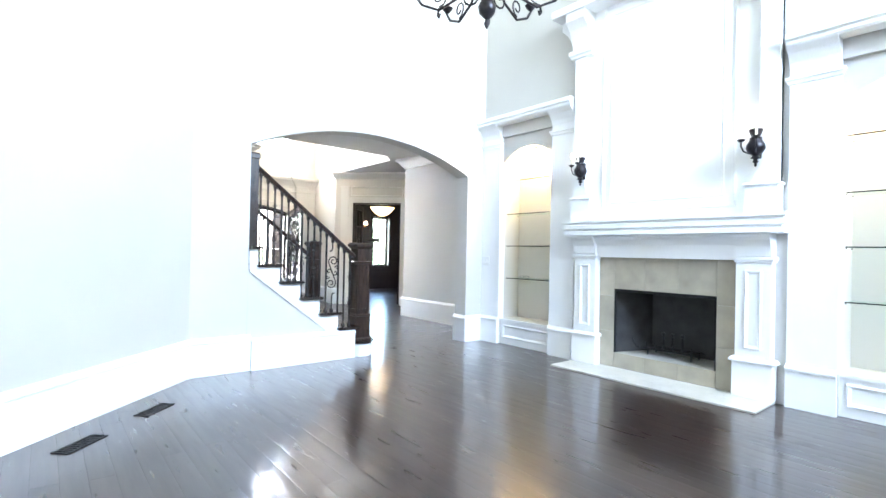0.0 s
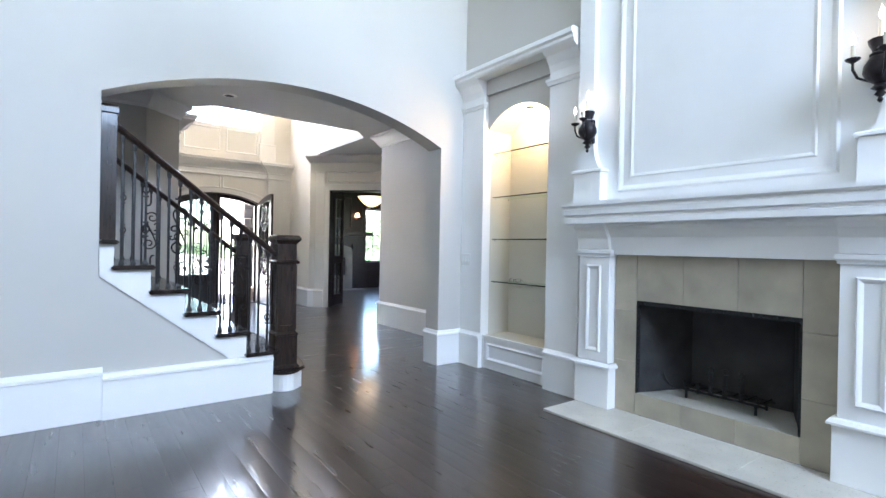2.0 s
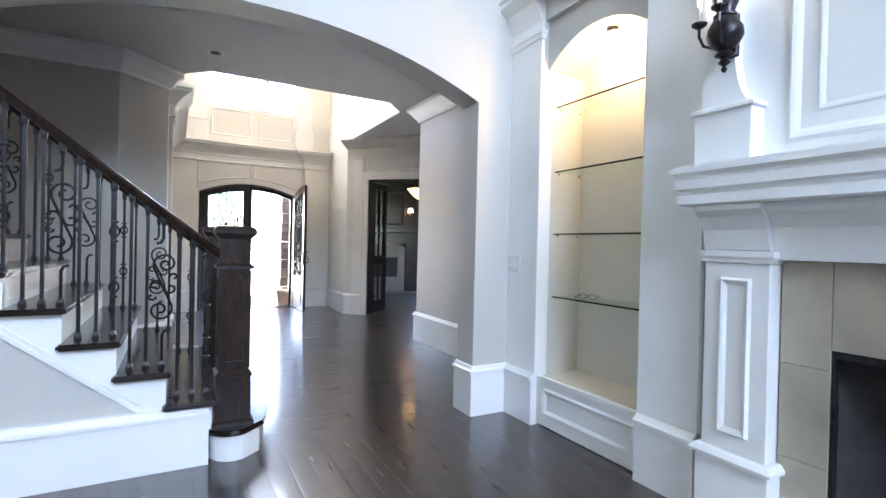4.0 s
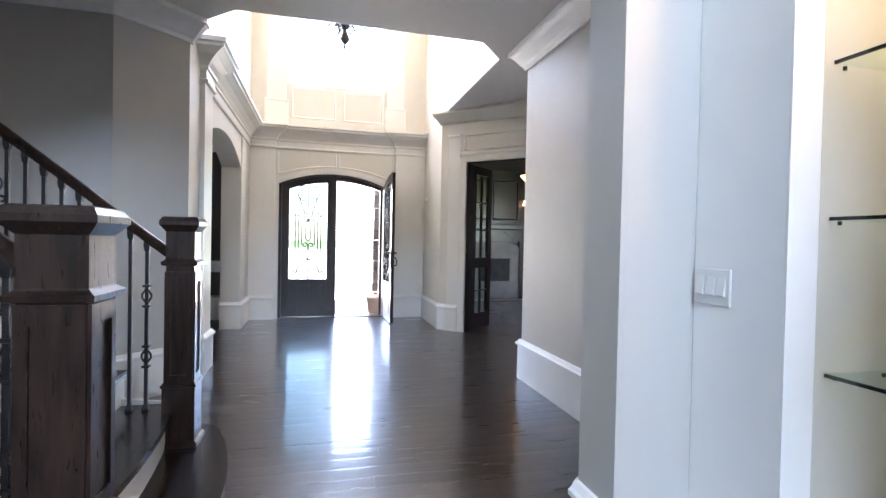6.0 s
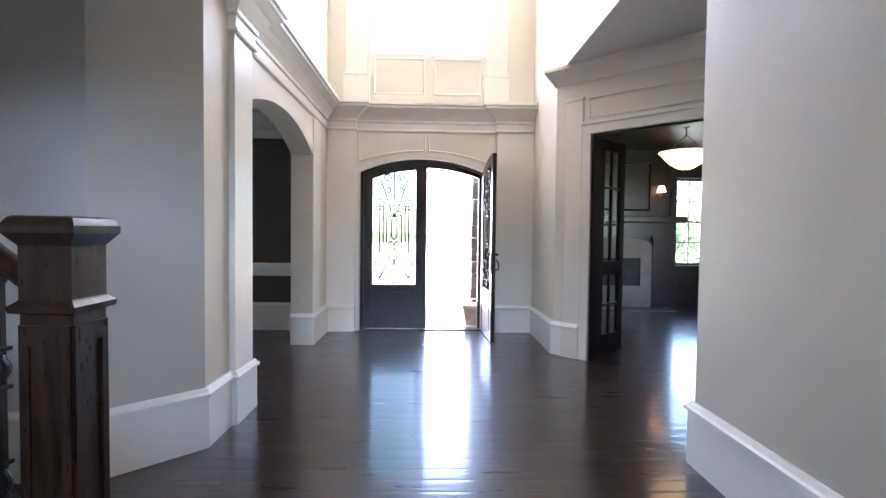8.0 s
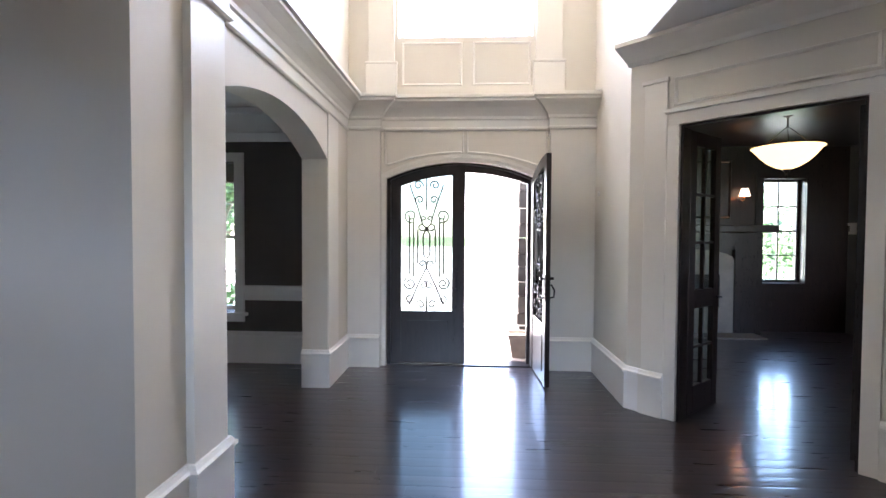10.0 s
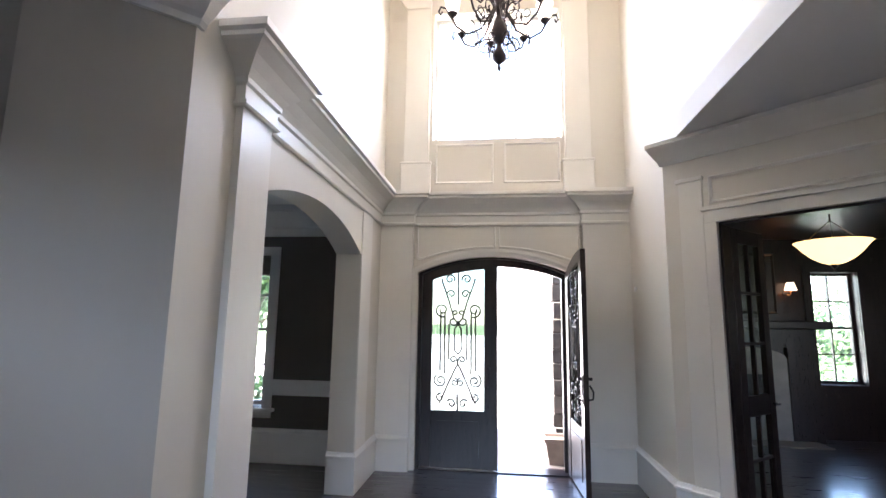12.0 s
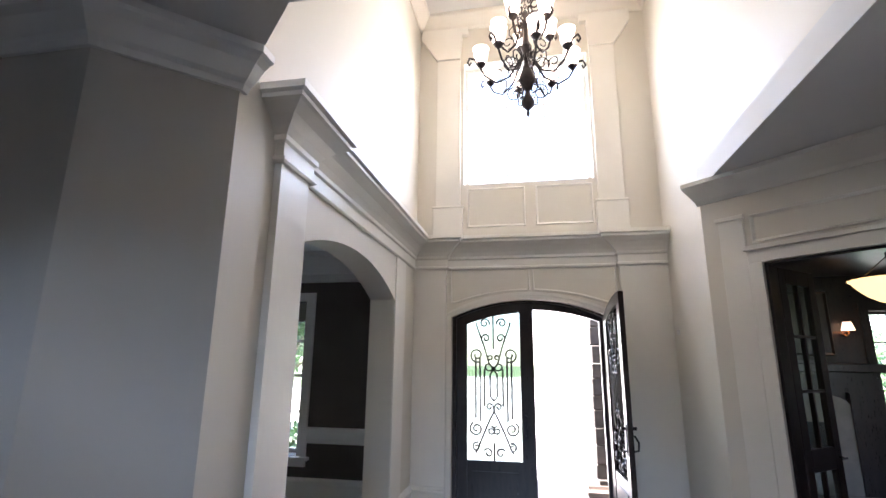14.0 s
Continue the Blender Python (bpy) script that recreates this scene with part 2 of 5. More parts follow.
structure("wall_arch", prism(bm_new(), xz([(0.85, 0), (1.565, 0), *arc(1.565, 4.69, 2.43, 2.775), (4.69, 0), (5.72, 0), (5.72, TG), (0.85, TG)], YA), (0, YB - YA, 0)),
          WALL, "greige painted great room wall with a wide flat arch", "wall")
structure("wall_diagonal", prism(bm_new(), [(1.0, YA, 0), (-2.2, 1.99, 0), (-2.2, 1.99, TG), (1.0, YA, TG)], (-0.2, 0.2, 0)), WALL, "greige painted angled great room wall", "wall")
structure("wall_west", box(bm_new(), -2.45, -2.2, -4.5, 1.99, 0, TG), WALL, "greige painted great room wall", "wall")
bm = bm_new()
for x0, x1, z0, z1 in ((-2.2, 1.2, 0, TG), (4.6, 5.4, 0, TG), (1.2, 4.6, 0, 4.1), (1.2, 4.6, 6.9, TG)):
    box(bm, x0, x1, -4.75, -4.5, z0, z1)
structure("wall_south", bm, WALL, "greige painted great room wall with a tall window opening", "wall")

NICHES = ((3.9, 4.83), (-0.03, 0.9))
bm = bm_new()
for y0, y1 in ((-4.5, -0.03), (0.9, 1.60), (3.2, 3.9), (4.83, YA)):
    box(bm, XW, XW + 0.45, y0, y1, 0, 3.0)
box(bm, XW, XW + 0.45, -4.5, YA, 3.0, TG)
box(bm, XW + 0.08, XW + 0.45, 1.60, 3.2, 1.2, 3.0)
for y0, y1 in NICHES:
    prism(bm, yz([(y0, 3.0), *arc(y0, y1, 2.62, 2.82, 14), (y1, 3.0)], XW + 0.04), (0.41, 0, 0))
    box(bm, XW + 0.40, XW + 0.45, y0, y1, 0, 2.83)
structure("wall_east", bm, WALL, "greige painted great room wall with two arched shelf niches", "wall")

structure("wall_hall_right", prism(bm_new(), [(XH, YB, 0), (8.3, YB, 0), (8.3, YH, 0), (XH, YH, 0)], (0, 0, HC + 0.2)), WALL, "greige painted hall wall", "wall")
structure("wall_stair_front", box(bm_new(), -2.2, 0.849, YA + 0.04, YB - 0.001, 0, HC + 0.2), WALL, "greige painted wall beneath the stairs", "wall")
structure("wall_stair_diagonal", prism(bm_new(), [(XL, 8.36, 0), (2.12, 7.93, 0), (2.12, 8.36, 0)], (0, 0, HC + 0.2)), WALL, "greige painted angled wall beside the stairs", "wall")
structure("wall_stair_back", box(bm_new(), -2.0, 2.12, 7.93, 8.36, 0, HC + 0.2), WALL, "greige painted wall behind the stairs", "wall")
structure("wall_stair_end", box(bm_new(), -2.2, -2.0, YB, 8.36, 0, HC + 0.2), WALL, "greige painted wall at the head of the stairs", "wall")

structure("wall_foyer_left", prism(bm_new(), yz([(8.36, 0), (9.08, 0), *[(u, z) for u, z in arc(8.9, 11.22, 2.32, 2.575, 40) if u > 9.08], (11.22, 0), (YF, 0), (YF, TOP), (8.36, TOP)], XL), (-0.26, 0, 0)),
          CREAM, "cream painted foyer wall with an arch to the dining room", "wall")
structure("wall_front", prism(bm_new(), xz([(2.2, 0), (3.0, 0), *arc(3.0, 4.76, 2.22, 2.41), (4.76, 0), (5.62, 0), (5.62, 3.3), (2.2, 3.3)], YF), (0, 0.28, 0)),
          CREAM, "cream painted entrance wall with an arched doorway", "wall")
bm = bm_new()
for x0, x1, z0, z1 in ((2.2, 3.14, 3.3, TOP), (4.70, 5.62, 3.3, TOP), (3.14, 4.70, 3.3, 3.86), (3.14, 4.70, 5.55, TOP)):
    box(bm, x0, x1, YF, YF + 0.28, z0, z1)
structure("wall_front_upper", bm, CREAM, "cream painted upper entrance wall with a tall window", "wall")
structure("wall_foyer_right", prism(bm_new(), [(XR, YF, 0), (XR, 10.841, 0), (XR + 0.113, 10.957, 0), (XR + 0.2, 11.1, 0), (XR + 0.2, YF, 0)], (0, 0, HC + 0.199)), CREAM, "cream painted foyer wall", "wall")
structure("wall_foyer_right_upper", box(bm_new(), XR, XR + 0.2, 8.43, YF, HC + 0.2, TOP), CREAM, "cream painted upper foyer wall", "wall")
structure("wall_foyer_near_upper", prism(bm_new(), [(2.2, 8.48, 0), (2.52, 8.48, 0), (2.96, 8.05, 0), (5.12, 8.07, 0), (5.42, 8.43, 0), (5.62, 8.43, 0), (5.62, 7.85, 0), (2.2, 7.85, 0)], (0, 0, TOP - HC - 0.2)), CREAM, "cream painted upper foyer wall", "wall").location.z = HC + 0.2

D45 = Matrix.Translation((XR, 10.84, 0)) @ Matrix.Rotation(radians(-45), 4, "Z")     # along the library wall, out to +y


def on45(bm):
    bmesh.ops.transform(bm, matrix=D45, verts=bm.verts[:])
    return bm


LA, LB, LT = 0.44, 1.63, 2.485      # library doorway along the angled wall, and its height
structure("wall_library", on45(prism(bm_new(), xz([(0, 0), (LA, 0), (LA, LT), (LB, LT), (LB, 0), (3.9, 0), (3.9, HC), (0, HC)], 0), (0, 0.16, 0))), CREAM, "cream painted angled wall with the library doorway", "wall")

# dining room
bm = bm_new()
for x0, x1, z0, z1 in ((-1.7, 0.28, 0, 3.1), (1.16, 2.2, 0, 3.1), (0.28, 1.16, 0, 0.62), (0.28, 1.16, 2.42, 3.1)):
    box(bm, x0, x1, YF, YF + 0.28, z0, z1)
structure("wall_dining_front", bm, TAUPE, "dark taupe dining room wall with a window", "wall")
structure("wall_dining_left", box(bm_new(), -1.7, -1.5, 8.36, YF, 0, 3.1), TAUPE, "dark taupe dining room wall", "wall")
structure("ceiling_dining", box(bm_new(), -1.7, 2.288, 8.36, YF, 3.02, 3.12), CEIL, "white dining room ceiling", "ceiling")
# library
bm = bm_new()
for x0, x1, z0, z1 in ((5.62, 8.76, 0, 3.1), (9.42, 10.3, 0, 3.1), (8.76, 9.42, 0, 0.80), (8.76, 9.42, 2.50, 3.1)):
    box(bm, x0, x1, 14.6, 14.85, z0, z1)
structure("wall_library_front", bm, PANEL, "dark wood panelled library wall with a window", "wall")
structure("wall_library_right", box(bm_new(), 10.1, 10.3, 8.0, 14.6, 0, 3.1), SLATE, "blue-grey panelled library wall", "wall")
structure("wall_library_left", box(bm_new(), 5.42, 5.62, YF + 0.28, 14.6, 0, 3.1), PANEL, "dark wood panelled library wall", "wall")
# opening added out of view, only for the library fill lamp
bm = bm_new()
for x0, x1, z0, z1 in ((8.3, 8.45, 0, 3.1), (9.95, 10.1, 0, 3.1), (8.45, 9.95, 0, 0.75), (8.45, 9.95, 2.75, 3.1)):
    box(bm, x0, x1, 8.0, 8.2, z0, z1)
structure("wall_library_near", bm, PANEL, "dark wood panelled library wall with an unseen opening added for fill light", "wall")
structure("ceiling_library", prism(bm_new(), [(5.62, 14.6, 3.02), (10.1, 14.6, 3.02), (10.1, 8.2, 3.02), (8.40, 8.02, 3.02), (5.72, 10.70, 3.02), (5.60, 10.82, 3.02)], (0, 0, 0.1)), PANEL, "dark wood library ceiling", "ceiling")

# ceilings
structure("ceiling_great_room", box(bm_new(), -2.5, 5.5, -4.8, YB, TG, TG + 0.2), CEIL, "white great room ceiling", "ceiling")
structure("ceiling_hall", prism(bm_new(), [(-2.0, YB, HC), (8.3, YB, HC), (8.3, 7.96, HC), (XR, 10.84, HC), (XR, 8.43, HC), (5.12, 8.07, HC), (2.96, 8.05, HC), (2.52, 8.48, HC), (2.2, 8.48, HC), (2.2, 7.93, HC), (-2.0, 7.93, HC)], (0, 0, 0.2)),
          CEIL, "white hall ceiling with a chamfered edge to the foyer", "ceiling")
bm = box(bm_new(), 2.2, 5.62, 7.85, YF + 0.28, TOP + 0.12, TOP + 0.3)
sweep(bm, [(0, 0), (0.42, 0), (0.42, 0.05), (0.36, 0.12), (0, 0.12)], [(XL, 8.15), (XR, 8.15), (XR, YF), (XL, YF)], 1, TOP, True)
sweep(bm, [(0.62, 0.05), (0.80, 0.05), (0.80, 0.12), (0.62, 0.12)], [(XL, 8.15), (XR, 8.15), (XR, YF), (XL, YF)], 1, TOP, True)
structure("ceiling_foyer", bm, CEIL, "cream coffered foyer ceiling", "ceiling")

# floors
structure("floor", box(bm_new(), -2.5, 10.3, -4.8, 14.6, -0.12, -0.016), SUBFLOOR, "very dark stained hand-scraped oak plank floor", "floor")

# ---- mouldings ----
BASE = [(0, 0), (0.028, 0), (0.028, 0.325), (0.045, 0.332), (0.045, 0.352), (0.03, 0.362), (0.018, 0.385), (0, 0.385)]
SHOE = [(0, 0), (0.042, 0), (0.034, 0.018), (0, 0.022)]


def baseboard(name, path, side, profile=BASE, material=TRIM):
    bm = sweep(bm_new(), profile, path, side)
    return tagged(part(name, bm, material), "tall white painted baseboard with a moulded cap", "baseboard", kind="structure")


baseboard("baseboard_great_room_left", [(1.60, YA), (1.0, YA), (-2.2, 1.99), (-2.2, -4.5)], 1)
baseboard("baseboard_arch_right", [(4.69, YB), (4.69, YA), (XW, YA), (XW, 4.83)], -1)
baseboard("baseboard_hall_right", [(8.2, YH), (XH, YH), (XH, YB), (4.69, YB)], -1)
baseboard("baseboard_stair_wall", [(2.29, 9.08), (XL + 0.04, 9.08), (XL + 0.04, 8.74), (XL, 8.74), (XL, 8.36), (2.12, 7.93), (-2.0, 7.93)], 1)
baseboard("baseboard_dining_arch", [(2.29, 11.22), (XL, 11.22), (XL, YF), (3.0 - 0.09, YF)], -1)
baseboard("baseboard_foyer_right", [(4.76 + 0.09, YF), (XR, YF), (XR, 10.84), (XR + 0.24, 10.60)], -1)
baseboard("baseboard_library_wall", [tuple((D45 @ Vector((s, 0, 0)))[:2]) for s in (LB + 0.12, 3.7)], -1)
baseboard("baseboard_dining", [(2.2, YF), (-1.5, YF), (-1.5, 8.36)], 1)
baseboard("baseboard_great_room_right", [(XW, -0.03), (XW, -4.5), (4.2, -4.5)], -1)

CROWN = [(0, 0), (0.02, 0), (0.03, 0.03), (0.05, 0.05), (0.10, 0.12), (0.13, 0.15), (0.15, 0.16), (0.15, 0.20), (0, 0.20)]
tagged(part("crown_hall", sweep(bm_new(), CROWN, [(8.2, YH), (XH, YH), (XH, YB), (-2.0, YB)], -1, HC - 0.2), TRIM), "white painted crown moulding", "crown moulding", kind="structure")
tagged(part("crown_stair", sweep(bm_new(), CROWN, [(XL, 8.40), (XL, 8.36), (2.12, 7.93), (-2.0, 7.93)], 1, HC - 0.2), TRIM), "white painted crown moulding", "crown moulding", kind="structure")
CORNICE = [(0, 0), (0.018, 0), (0.03, 0.012), (0.03, 0.03), (0.012, 0.04), (0.012, 0.12), (0.03, 0.13), (0.03, 0.16), (0.06, 0.20), (0.11, 0.25), (0.17, 0.29), (0.19, 0.30), (0.19, 0.325), (0.215, 0.335), (0.215, 0.375), (0, 0.375)]
tagged(part("cornice_foyer_left", sweep(bm_new(), CORNICE, [(XL, 8.74), (XL + 0.045, 8.74), (XL + 0.045, 9.10), (XL, 9.10), (XL, YF)], -1, 2.775), CREAMTRIM), "deep white painted cornice above the dining arch", "cornice", kind="structure")
tagged(part("cornice_front", sweep(bm_new(), CORNICE, [(XL, YF - 0.075), (2.94, YF - 0.075), (2.94, YF), (4.905, YF), (4.905, YF - 0.075), (XR, YF - 0.075)], -1, 2.775), CREAMTRIM), "deep white painted cornice above the front door", "cornice", kind="structure")
tagged(part("crown_foyer", sweep(bm_new(), CROWN, [(XL, 8.15), (XR, 8.15), (XR, YF), (XL, YF)], 1, TOP - 0.2, True), CREAMTRIM), "cream painted crown moulding", "crown moulding", kind="structure")
LIBCROWN = [(0, 0.06), (0.02, 0.06), (0.05, 0.085), (0.12, 0.11), (0.20, 0.14), (0.245, 0.16), (0.26, 0.165), (0.26, 0.198), (0, 0.198)]
tagged(part("crown_library_wall", on45(sweep(bm_new(), LIBCROWN, [(-0.02, 0), (3.7, 0)], -1, HC - 0.2)), CREAMTRIM), "white painted crown moulding", "crown moulding", kind="structure")
structure("foyer_arch_pilaster", box(bm_new(), XL + 0.0005, XL + 0.044, 8.74, 9.079, 0.385, 3.14), CREAMTRIM, "white painted pilaster beside the dining arch", "pilaster")
structure("foyer_arch_pilaster_far", box(bm_new(), XL + 0.0005, XL + 0.012, 11.225, 11.60, 0.385, 2.776), CREAMTRIM, "white painted pilaster beside the dining arch", "pilaster")

# ---- fireplace ----
hearth = thing("hearth", (4.75, FC, 0), "cream stone hearth slabs set in the wooden floor", "hearth")
hearth.matrix_world = Matrix.Identity(4)
for y0, y1 in ((-1.07, -0.36), (-0.36, 0.36), (0.36, 1.06)):
    part("stone_slab", boxb(4.50, XW - 0.02, FC + y0 + 0.0008, FC + y1 - 0.0008, 0, 0.02, 0.003), HEARTH, hearth)


def frame_mould(bm, axis, at, u0, u1, z0, z1, w=0.03, d=0.012):
    """A raised picture-frame moulding on a wall: axis x faces -x, axis y faces -y."""
    path = [(u0, z0), (u1, z0), (u1, z1), (u0, z1)]
    rings = []
    prof = [(0, 0), (w * 0.3, d), (w * 0.6, d * 0.7), (w, 0.0), (w, -0.004), (0, -0.004)]
    signs = ((1, 1), (-1, 1), (-1, -1), (1, -1))
    for (u, z), (a, b) in zip(path, signs):
        ring = []
        for o, h in prof:
            uu, zz = u + a * o, z + b * o
            ring.append(bm.verts.new((at - h, uu, zz) if axis == "x" else (uu, at - h, zz)))
        rings.append(ring)
    m = len(prof)
    for i in range(4):
        a, b = rings[i], rings[(i + 1) % 4]
        for j in range(m):
            k = (j + 1) % m
            bm.faces.new((a[j], a[k], b[k], b[j]))
    return bm


def fireplace():
    t = thing("fireplace", (4.952, FC, 0), "white painted fireplace with a moulded mantel and beige stone surround", "fireplace")
    t.matrix_world = Matrix.Identity(4)
    ow, oz0, oz1 = 0.557, 0.19, 0.925
    # stone tiles round the opening
    xs = 5.007
    cells = []
    for s in (-1, 1):
        a, b = FC + s * ow, FC + s * 0.75
        for z0, z1 in ((0.022, 0.43), (0.43, 0.84), (0.84, 1.288)):
            cells.append((min(a, b), max(a, b), z0, z1))
    for i in range(3):
        a = FC - ow + i * 2 * ow / 3
        cells.append((a, a + 2 * ow / 3, oz1, 1.288))
        cells.append((a, a + 2 * ow / 3, 0.022, oz0))
    for y0, y1, z0, z1 in cells:
        part("stone_tile", boxb(xs, xs + 0.05, y0 + 0.0012, y1 - 0.0012, z0 + 0.0012, z1 - 0.0012, 0.002), STONE, t)
    part("tile_backing", boxb(xs + 0.05, xs + 0.08, FC - 0.79, FC - ow, 0, 1.3, 0), STONE, t)
    part("tile_backing", boxb(xs + 0.05, xs + 0.08, FC + ow, FC + 0.79, 0, 1.3, 0), STONE, t)
    part("tile_backing", boxb(xs + 0.05, xs + 0.08, FC - ow, FC + ow, oz1, 1.3, 0), STONE, t)
    # firebox
    xb, x0 = xs + 0.52, xs + 0.04
    bw = 0.36
    for sg in (-1, 1):
        part("firebox_side", prism(bm_new(), [(x0, FC + sg * ow, oz0 - 0.05), (xb, FC + sg * bw, oz0 - 0.05), (xb, FC + sg * (bw + 0.05), oz0 - 0.05), (x0, FC + sg * (ow + 0.05), oz0 - 0.05)], (0, 0, 0.95)), SOOT, t, "dark refractory firebox side")
    part("firebox_back", box(bm_new(), xb, xb + 0.05, FC - bw - 0.05, FC + bw + 0.05, oz0 - 0.05, 1.1), SOOT, t, "dark refractory firebox back")
    part("firebox_top", box(bm_new(), x0, xb, FC - ow, FC + ow, 1.0, 1.05), SOOT, t)
    part("firebox_floor", prism(bm_new(), [(x0 - 0.03, FC - ow, oz0 - 0.04), (x0 - 0.03, FC + ow, oz0 - 0.04), (xb, FC + bw, oz0 - 0.04), (xb, FC - bw, oz0 - 0.04)], (0, 0, 0.04)), HEARTH, t, "pale firebox floor")
    bm = bm_new()
    box(bm, xs + 0.006, xs + 0.04, FC - ow, FC + ow, oz1 - 0.03, oz1)
    for s in (-1, 1):
        a, b = FC + s * (ow - 0.015), FC + s * ow
        box(bm, xs + 0.006, xs + 0.04, min(a, b), max(a, b), oz0, oz1 - 0.03)
    part("opening_frame", bm, BLACK, t, "black metal opening frame")
    # legs
    for s in (-1, 1):
        a, b = sorted((FC + s * 0.735, FC + s * 1.07))
        part("plinth", boxb(4.907, XW, a, b, 0.02, 0.345, 0.003), TRIM, t)
        bm = sweep(bm_new(), [(0, 0), (0.022, 0.006), (0.022, 0.02), (0.008, 0.04), (0, 0.045)], [(XW, b), (4.907, b), (4.907, a), (XW, a)], -1, 0.345)
        box(bm, 4.908, XW, a + 0.001, b - 0.001, 0.345, 0.389)
        part("plinth_cap", bm, TRIM, t)
        a, b = a + 0.02, b - 0.02
        part("shaft", boxb(4.924, XW, a, b, 0.39, 1.268, 0.003), TRIM, t)
        part("panel_mould", frame_mould(bm_new(), "x", 4.924, a + 0.075, b - 0.075, 0.47, 1.20, 0.035, 0.016), TRIM, t)
        bm = sweep(bm_new(), [(0, 0), (0.012, 0.004), (0.012, 0.016), (0.022, 0.03), (0.022, 0.055), (0, 0.058)], [(XW, b), (4.924, b), (4.924, a), (XW, a)], -1, 1.268)
        box(bm, 4.925, XW, a + 0.001, b - 0.001, 1.268, 1.325)
        part("capital", bm, TRIM, t)
        prof = [(4.924, 1.326), (4.912, 1.33), (4.892, 1.42), (4.862, 1.48), (4.832, 1.51), (4.827, 1.533), (XW, 1.533), (XW, 1.326)]
        part("bracket", prism(bm_new(), [(x, a, z) for x, z in prof], (0, b - a, 0)), TRIM, t)
    prof = [(4.952, 1.289), (4.947, 1.33), (4.932, 1.43), (4.892, 1.49), (4.862, 1.515), (4.857, 1.533), (XW, 1.533), (XW, 1.289)]
    part("frieze", prism(bm_new(), [(x, FC - 0.756, z) for x, z in prof], (0, 1.512, 0)), TRIM, t)
    bm = sweep(bm_new(), [(0, 0), (0.105, 0), (0.125, 0.008), (0.125, 0.048), (0.112, 0.055), (0.112, 0.07), (0.135, 0.08), (0.135, 0.122), (0.123, 0.13), (0.123, 0.14), (0.15, 0.155), (0.15, 0.188), (0, 0.188)],
               [(XW, FC + 1.005), (4.932, FC + 1.005), (4.932, FC - 1.04), (XW, FC - 1.04)], -1, 1.535)
    box(bm, 4.933, XW, FC - 1.039, FC + 1.004, 1.536, 1.722)
    part("mantel_shelf", bm, TRIM, t, "thick white mantel shelf with stepped edges")
    # chimney breast
    part("breast", boxb(4.982, XW, FC - 1.09, FC + 1.09, 1.724, TG, 0), TRIM, t)
    bm = frame_mould(bm_new(), "x", 4.982, FC - 0.73, FC + 0.73, 1.80, 4.25, 0.05, 0.016)
    frame_mould(bm, "x", 4.982, FC - 0.62, FC + 0.62, 1.91, 4.14, 0.03, 0.008)
    part("panel_frame", bm, TRIM, t, "raised white panel moulding")
    for s in (-1, 1):
        def yy(v):
            return FC + s * v
        a, b = sorted((yy(0.83), yy(1.10)))
        part("pedestal", boxb(4.882, XW, a, b, 1.724, 1.975, 0.003), TRIM, t)
        bm = sweep(bm_new(), [(0, 0), (0.016, 0.004), (0.016, 0.02), (0, 0.03)], [(XW, b), (4.882, b), (4.882, a), (XW, a)], -1, 1.975)
        box(bm, 4.883, XW, a + 0.001, b - 0.001, 1.975, 2.004)
        part("pedestal_cap", bm, TRIM, t)
        curve = [(0.845 + 0.09 * math.sin(math.pi / 2 * i / 8), 2.005 + 0.26 * (1 - math.cos(math.pi / 2 * i / 8))) for i in range(9)]
        pts = [(yy(1.09), 2.005)] + [(yy(u), z) for u, z in curve] + [(yy(0.935), 3.72), (yy(1.09), 3.72)]
        part("pilaster", prism(bm_new(), [(4.922, u, z) for u, z in pts], (XW - 4.922, 0, 0)), TRIM, t)
        a, b = sorted((yy(0.86), yy(1.12)))
        bm = sweep(bm_new(), [(0, 0), (0.02, 0.006), (0.02, 0.03), (0.04, 0.05), (0.04, 0.10), (0.02, 0.11), (0, 0.11)], [(XW, b), (4.912, b), (4.912, a), (XW, a)], -1, 3.72)
        box(bm, 4.913, XW, a + 0.001, b - 0.001, 3.721, 3.829)
        part("capital", bm, TRIM, t)
        prof = [(4.912, 3.83), (4.892, 3.92), (4.832, 4.05), (4.752, 4.14), (4.752, 4.24), (XW, 4.24), (XW, 3.83)]
        part("bracket", prism(bm_new(), [(x, a, z) for x, z in prof], (0, b - a, 0)), TRIM, t)
        side = [(yy(1.12), 3.83), (yy(1.14), 3.92), (yy(1.20), 4.04), (yy(1.30), 4.14), (yy(1.30), 4.24), (yy(1.12), 4.24)]
        part("bracket", prism(bm_new(), [(4.922, u, z) for u, z in side], (XW - 4.922 - 0.001, 0, 0)), TRIM, t)
    part("upper_cornice", boxb(4.732, XW, FC - 1.33, FC + 1.33, 4.24, 4.34, 0.01), TRIM, t)
    return t


fireplace()


